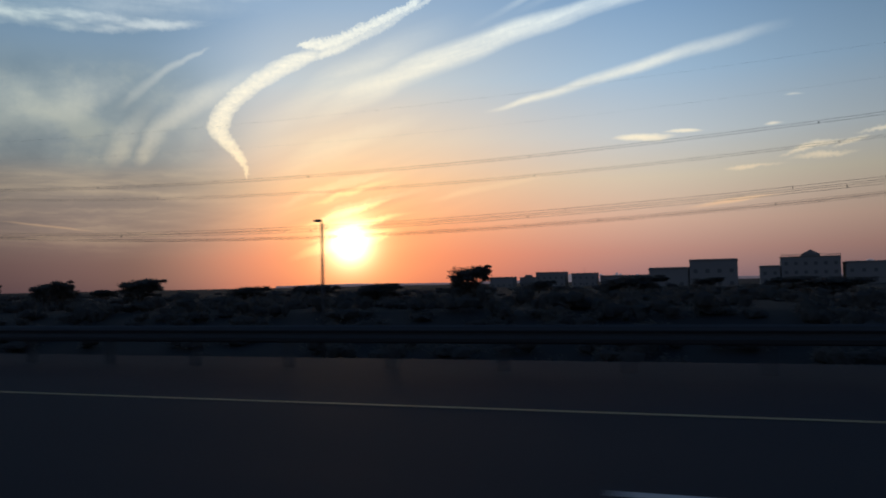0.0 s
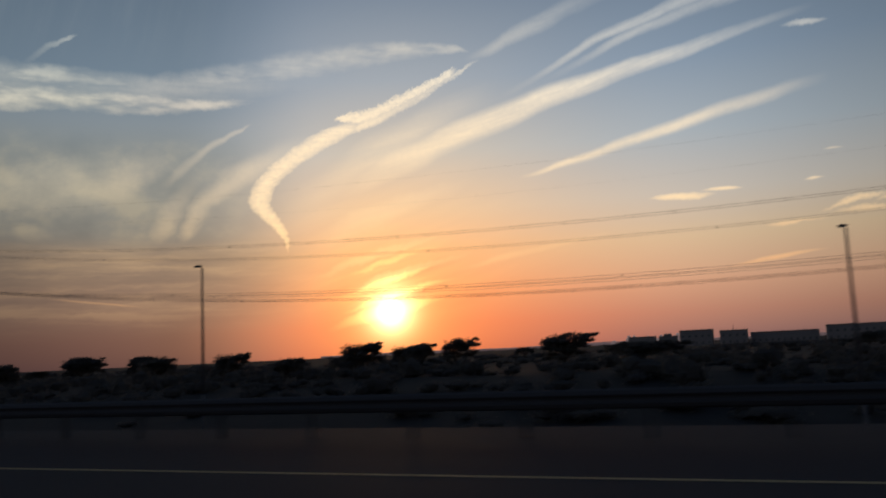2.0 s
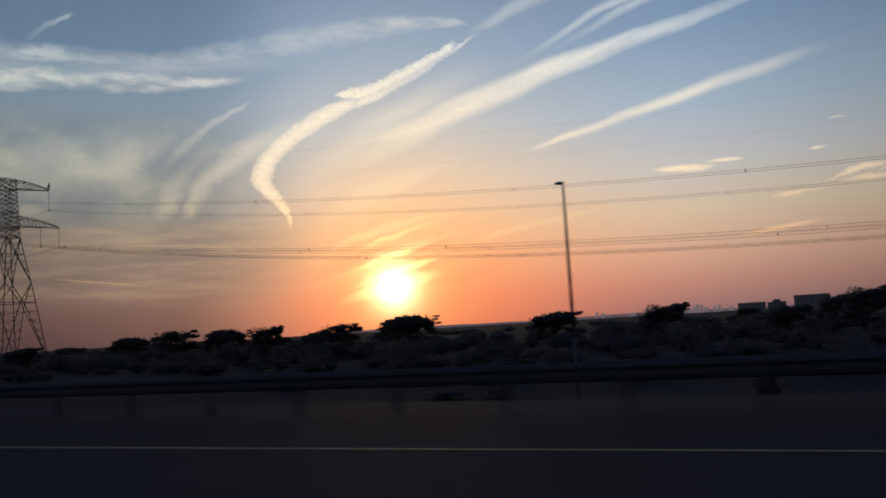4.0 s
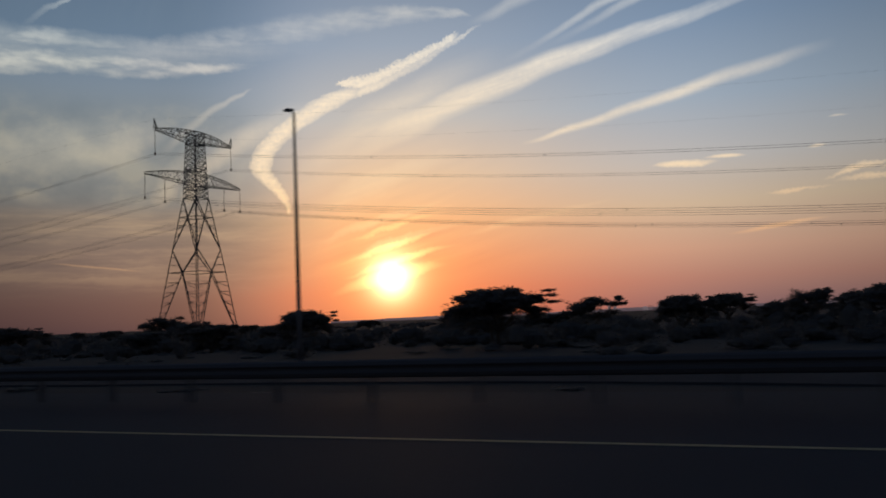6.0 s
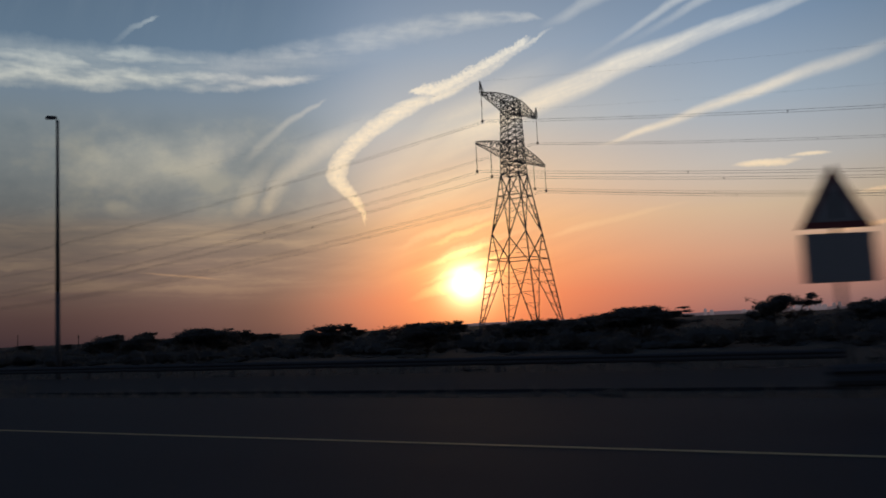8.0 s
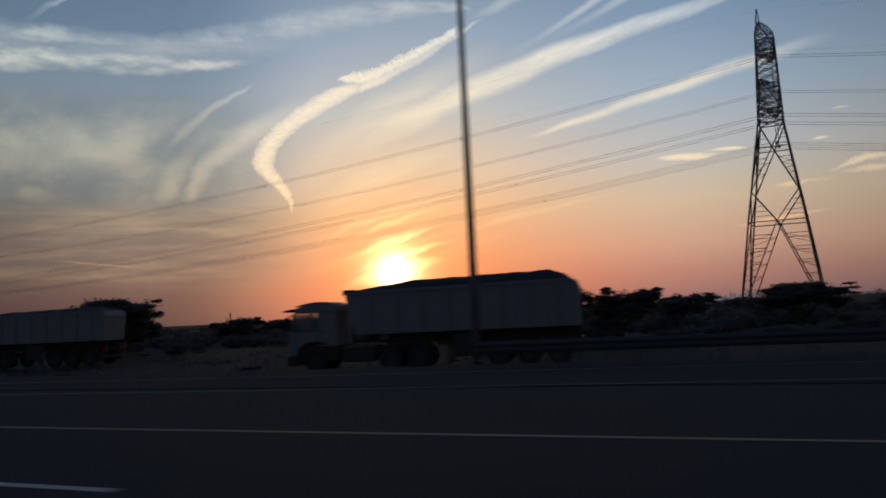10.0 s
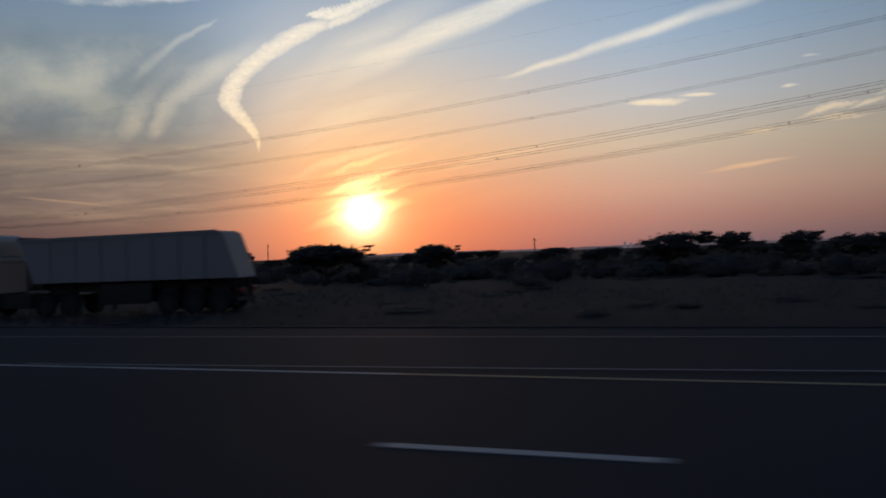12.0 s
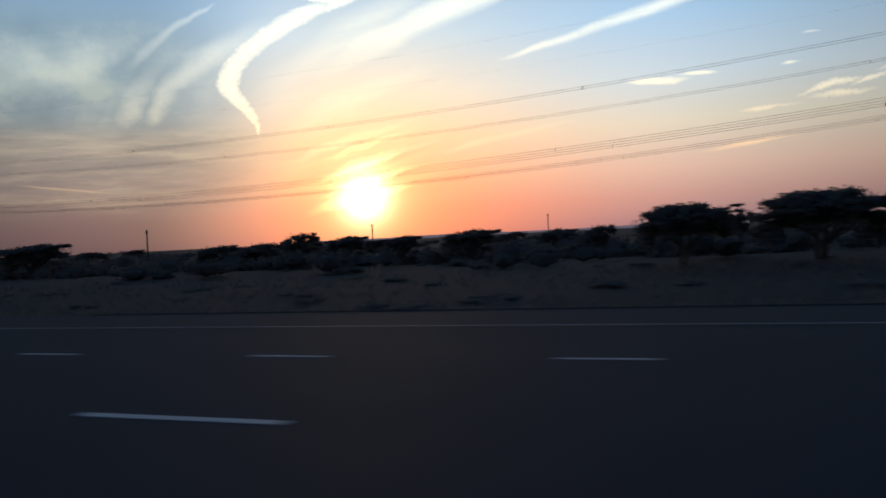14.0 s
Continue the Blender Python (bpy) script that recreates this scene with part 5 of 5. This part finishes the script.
scatter("verge_scrub", "low dry bushes on the sandy verge", 420, (-720, -240), (18, 75), (.12, .36), (1.0, 2.4), 34, .08, M_GRASS, 6, PARKED)

r = np.random.default_rng(9)
gv, gf = [], []
for i in range(9000):
    x, y = r.uniform(-660, -300), 15.6 + 34 * r.uniform(0, 1) ** 1.5
    if ramp_right(x) - 6 < y < ramp_right(x) + 3:
        continue
    g = ground_z(x, y)
    for k in range(3):
        a, h = r.uniform(0, 6.28), r.uniform(.12, .42)
        dx, dy = math.cos(a) * .05, math.sin(a) * .05
        o = len(gv)
        gv += [(x - dx, y - dy, g - .02), (x + dx, y + dy, g - .02), (x + r.normal(0, .15), y + r.normal(0, .15), g + h)]
        gf.append((o, o + 1, o + 2))
tagged(raw("dry_grass", gv, gf, M_GRASS), "sparse dry grass on the roadside", "grass", kind="stuff")

# ---- thin posts on the plain ----
for x, y, top in ((-633.8, 103.5, 4.8), (-611.4, 138.7, 4.5), (-590, 190, 5.6), (-505, 150, 3.8)):
    g = ground_z(x, y)
    p = root("utility_pole", "thin dark wooden pole standing among scrub", "pole", "utility poles", at=Matrix.Translation((x, y, g)))
    b = bmesh.new()
    tube(b, (0, 0, -.5), (0, 0, top - g), .15, .1, 10)
    part("pole", b, M_BARK, p)
    b = bmesh.new()
    box(b, -.35, .35, -.05, .05, top - g - .5, top - g - .4)
    part("crossbar", b, M_BARK, p)


# ---- villas ----
def villa(x0, x1, y, top, label, storeys=2, crown="parapet", deep=14.0, z=-2.4):
    w, h = x1 - x0, top - z
    o = root("villa", label, "house", "villas beyond the scrub", at=Matrix.Translation(((x0 + x1) / 2, y, z)))
    b = bmesh.new()
    box(b, -w / 2, w / 2, 0, deep, -1.0, h, .06)
    part("wall", b, M_PLASTER, o, "sand-coloured plaster")
    b = bmesh.new()
    box(b, -w / 2 - .3, w / 2 + .3, -.3, deep + .3, h + .005, h + .3, .05)
    roof = part("roof", b, M_ROOF, o)
    if crown == "parapet":
        b = bmesh.new()
        for a in ((-w / 2, w / 2, 0, .25), (-w / 2, w / 2, deep - .25, deep), (-w / 2, -w / 2 + .25, .25, deep - .25), (w / 2 - .25, w / 2, .25, deep - .25)):
            box(b, *a, h + .3, h + .9)
        part("parapet", b, M_PLASTER, roof)
    elif crown == "balustrade":
        b = bmesh.new()
        n = int(w / .9)
        for i in range(n + 1):
            x = -w / 2 + w * i / n
            tube(b, (x, .15, h + .3), (x, .15, h + 1.1), .12, .12, 6)
        box(b, -w / 2, w / 2, 0, .3, h + 1.1, h + 1.3)
        part("balustrade", b, M_PLASTER, roof)
        b = bmesh.new()
        prism(b, [(-w * .16, h + .3), (w * .16, h + .3), (w * .16, h + 1.4), (0, h + 3.6), (-w * .16, h + 1.4)], .4, 6)
        part("gable", b, M_PLASTER, roof)
    elif crown == "dome":
        b = bmesh.new()
        prism(b, [(-3, h + .3), (3, h + .3), (3, h + 1.2), (1.8, h + 2.2), (-1.8, h + 2.2), (-3, h + 1.2)], 1, 7, .2)
        part("roof_room", b, M_PLASTER, roof)
    if crown == "mast":
        b = bmesh.new()
        tube(b, (0, 4, h + .2), (0, 4, h + 4.5), .12, .08, 6)
        part("mast", b, M_POLE, roof)
    n = max(2, int(w / 4.2))
    for s in range(storeys):
        for i in range(n):
            x = -w / 2 + w * (i + .5) / n
            zz = 1.0 + s * (h - .6) / storeys
            b = bmesh.new()
            for a in ((x - .85, x + .85, zz - .12, zz), (x - .85, x + .85, zz + 1.5, zz + 1.62), (x - .85, x - .75, zz, zz + 1.5), (x + .75, x + .85, zz, zz + 1.5)):
                box(b, a[0], a[1], -.08, .0, a[2], a[3])
            win = part("window", b, M_FRAME, o)
            b = bmesh.new()
            box(b, x - .75, x + .75, -.03, -.006, zz, zz + 1.5)
            part("pane", b, M_DARKGLASS, win)
    b = bmesh.new()
    box(b, -.6, .6, -.06, -.006, -.2, 2.2)
    part("door", b, M_FRAME, o, "dark wooden door")


villa(-20, -1.2, 353, 8.6, "two-storey plaster villa with a flat roof", 2)
villa(-36.5, -20.6, 353, 5.6, "low plaster annex with a flat roof", 1, z=-2.4)
villa(18.8, 45.4, 433, 11.0, "large pale villa with balustrade and gabled roof room", 3, "balustrade")
villa(9, 18.2, 433, 6.4, "small flat-roofed house beside a larger villa", 2)
villa(47.5, 68, 433, 7.6, "broad flat-roofed sand-coloured plaster house", 2)
villa(-193, -174, 640, 5.2, "low flat-roofed plaster house", 1)
villa(-173, -160, 660, 5.4, "plaster house with a small roof room", 1, "dome")
villa(-154.5, -131, 640, 8.4, "square two-storey plaster house", 2)
villa(-125.7, -106.5, 640, 7.6, "square plaster house with a roof mast", 2, "mast")
villa(-104.6, -58, 650, 4.7, "long low plaster building", 1)
villa(-53.4, -12, 640, 7.4, "broad two-storey plaster house", 2)

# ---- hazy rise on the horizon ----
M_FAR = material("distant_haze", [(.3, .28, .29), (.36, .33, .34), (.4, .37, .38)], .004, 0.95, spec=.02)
# the rise glows weakly mauve: haze put into the material
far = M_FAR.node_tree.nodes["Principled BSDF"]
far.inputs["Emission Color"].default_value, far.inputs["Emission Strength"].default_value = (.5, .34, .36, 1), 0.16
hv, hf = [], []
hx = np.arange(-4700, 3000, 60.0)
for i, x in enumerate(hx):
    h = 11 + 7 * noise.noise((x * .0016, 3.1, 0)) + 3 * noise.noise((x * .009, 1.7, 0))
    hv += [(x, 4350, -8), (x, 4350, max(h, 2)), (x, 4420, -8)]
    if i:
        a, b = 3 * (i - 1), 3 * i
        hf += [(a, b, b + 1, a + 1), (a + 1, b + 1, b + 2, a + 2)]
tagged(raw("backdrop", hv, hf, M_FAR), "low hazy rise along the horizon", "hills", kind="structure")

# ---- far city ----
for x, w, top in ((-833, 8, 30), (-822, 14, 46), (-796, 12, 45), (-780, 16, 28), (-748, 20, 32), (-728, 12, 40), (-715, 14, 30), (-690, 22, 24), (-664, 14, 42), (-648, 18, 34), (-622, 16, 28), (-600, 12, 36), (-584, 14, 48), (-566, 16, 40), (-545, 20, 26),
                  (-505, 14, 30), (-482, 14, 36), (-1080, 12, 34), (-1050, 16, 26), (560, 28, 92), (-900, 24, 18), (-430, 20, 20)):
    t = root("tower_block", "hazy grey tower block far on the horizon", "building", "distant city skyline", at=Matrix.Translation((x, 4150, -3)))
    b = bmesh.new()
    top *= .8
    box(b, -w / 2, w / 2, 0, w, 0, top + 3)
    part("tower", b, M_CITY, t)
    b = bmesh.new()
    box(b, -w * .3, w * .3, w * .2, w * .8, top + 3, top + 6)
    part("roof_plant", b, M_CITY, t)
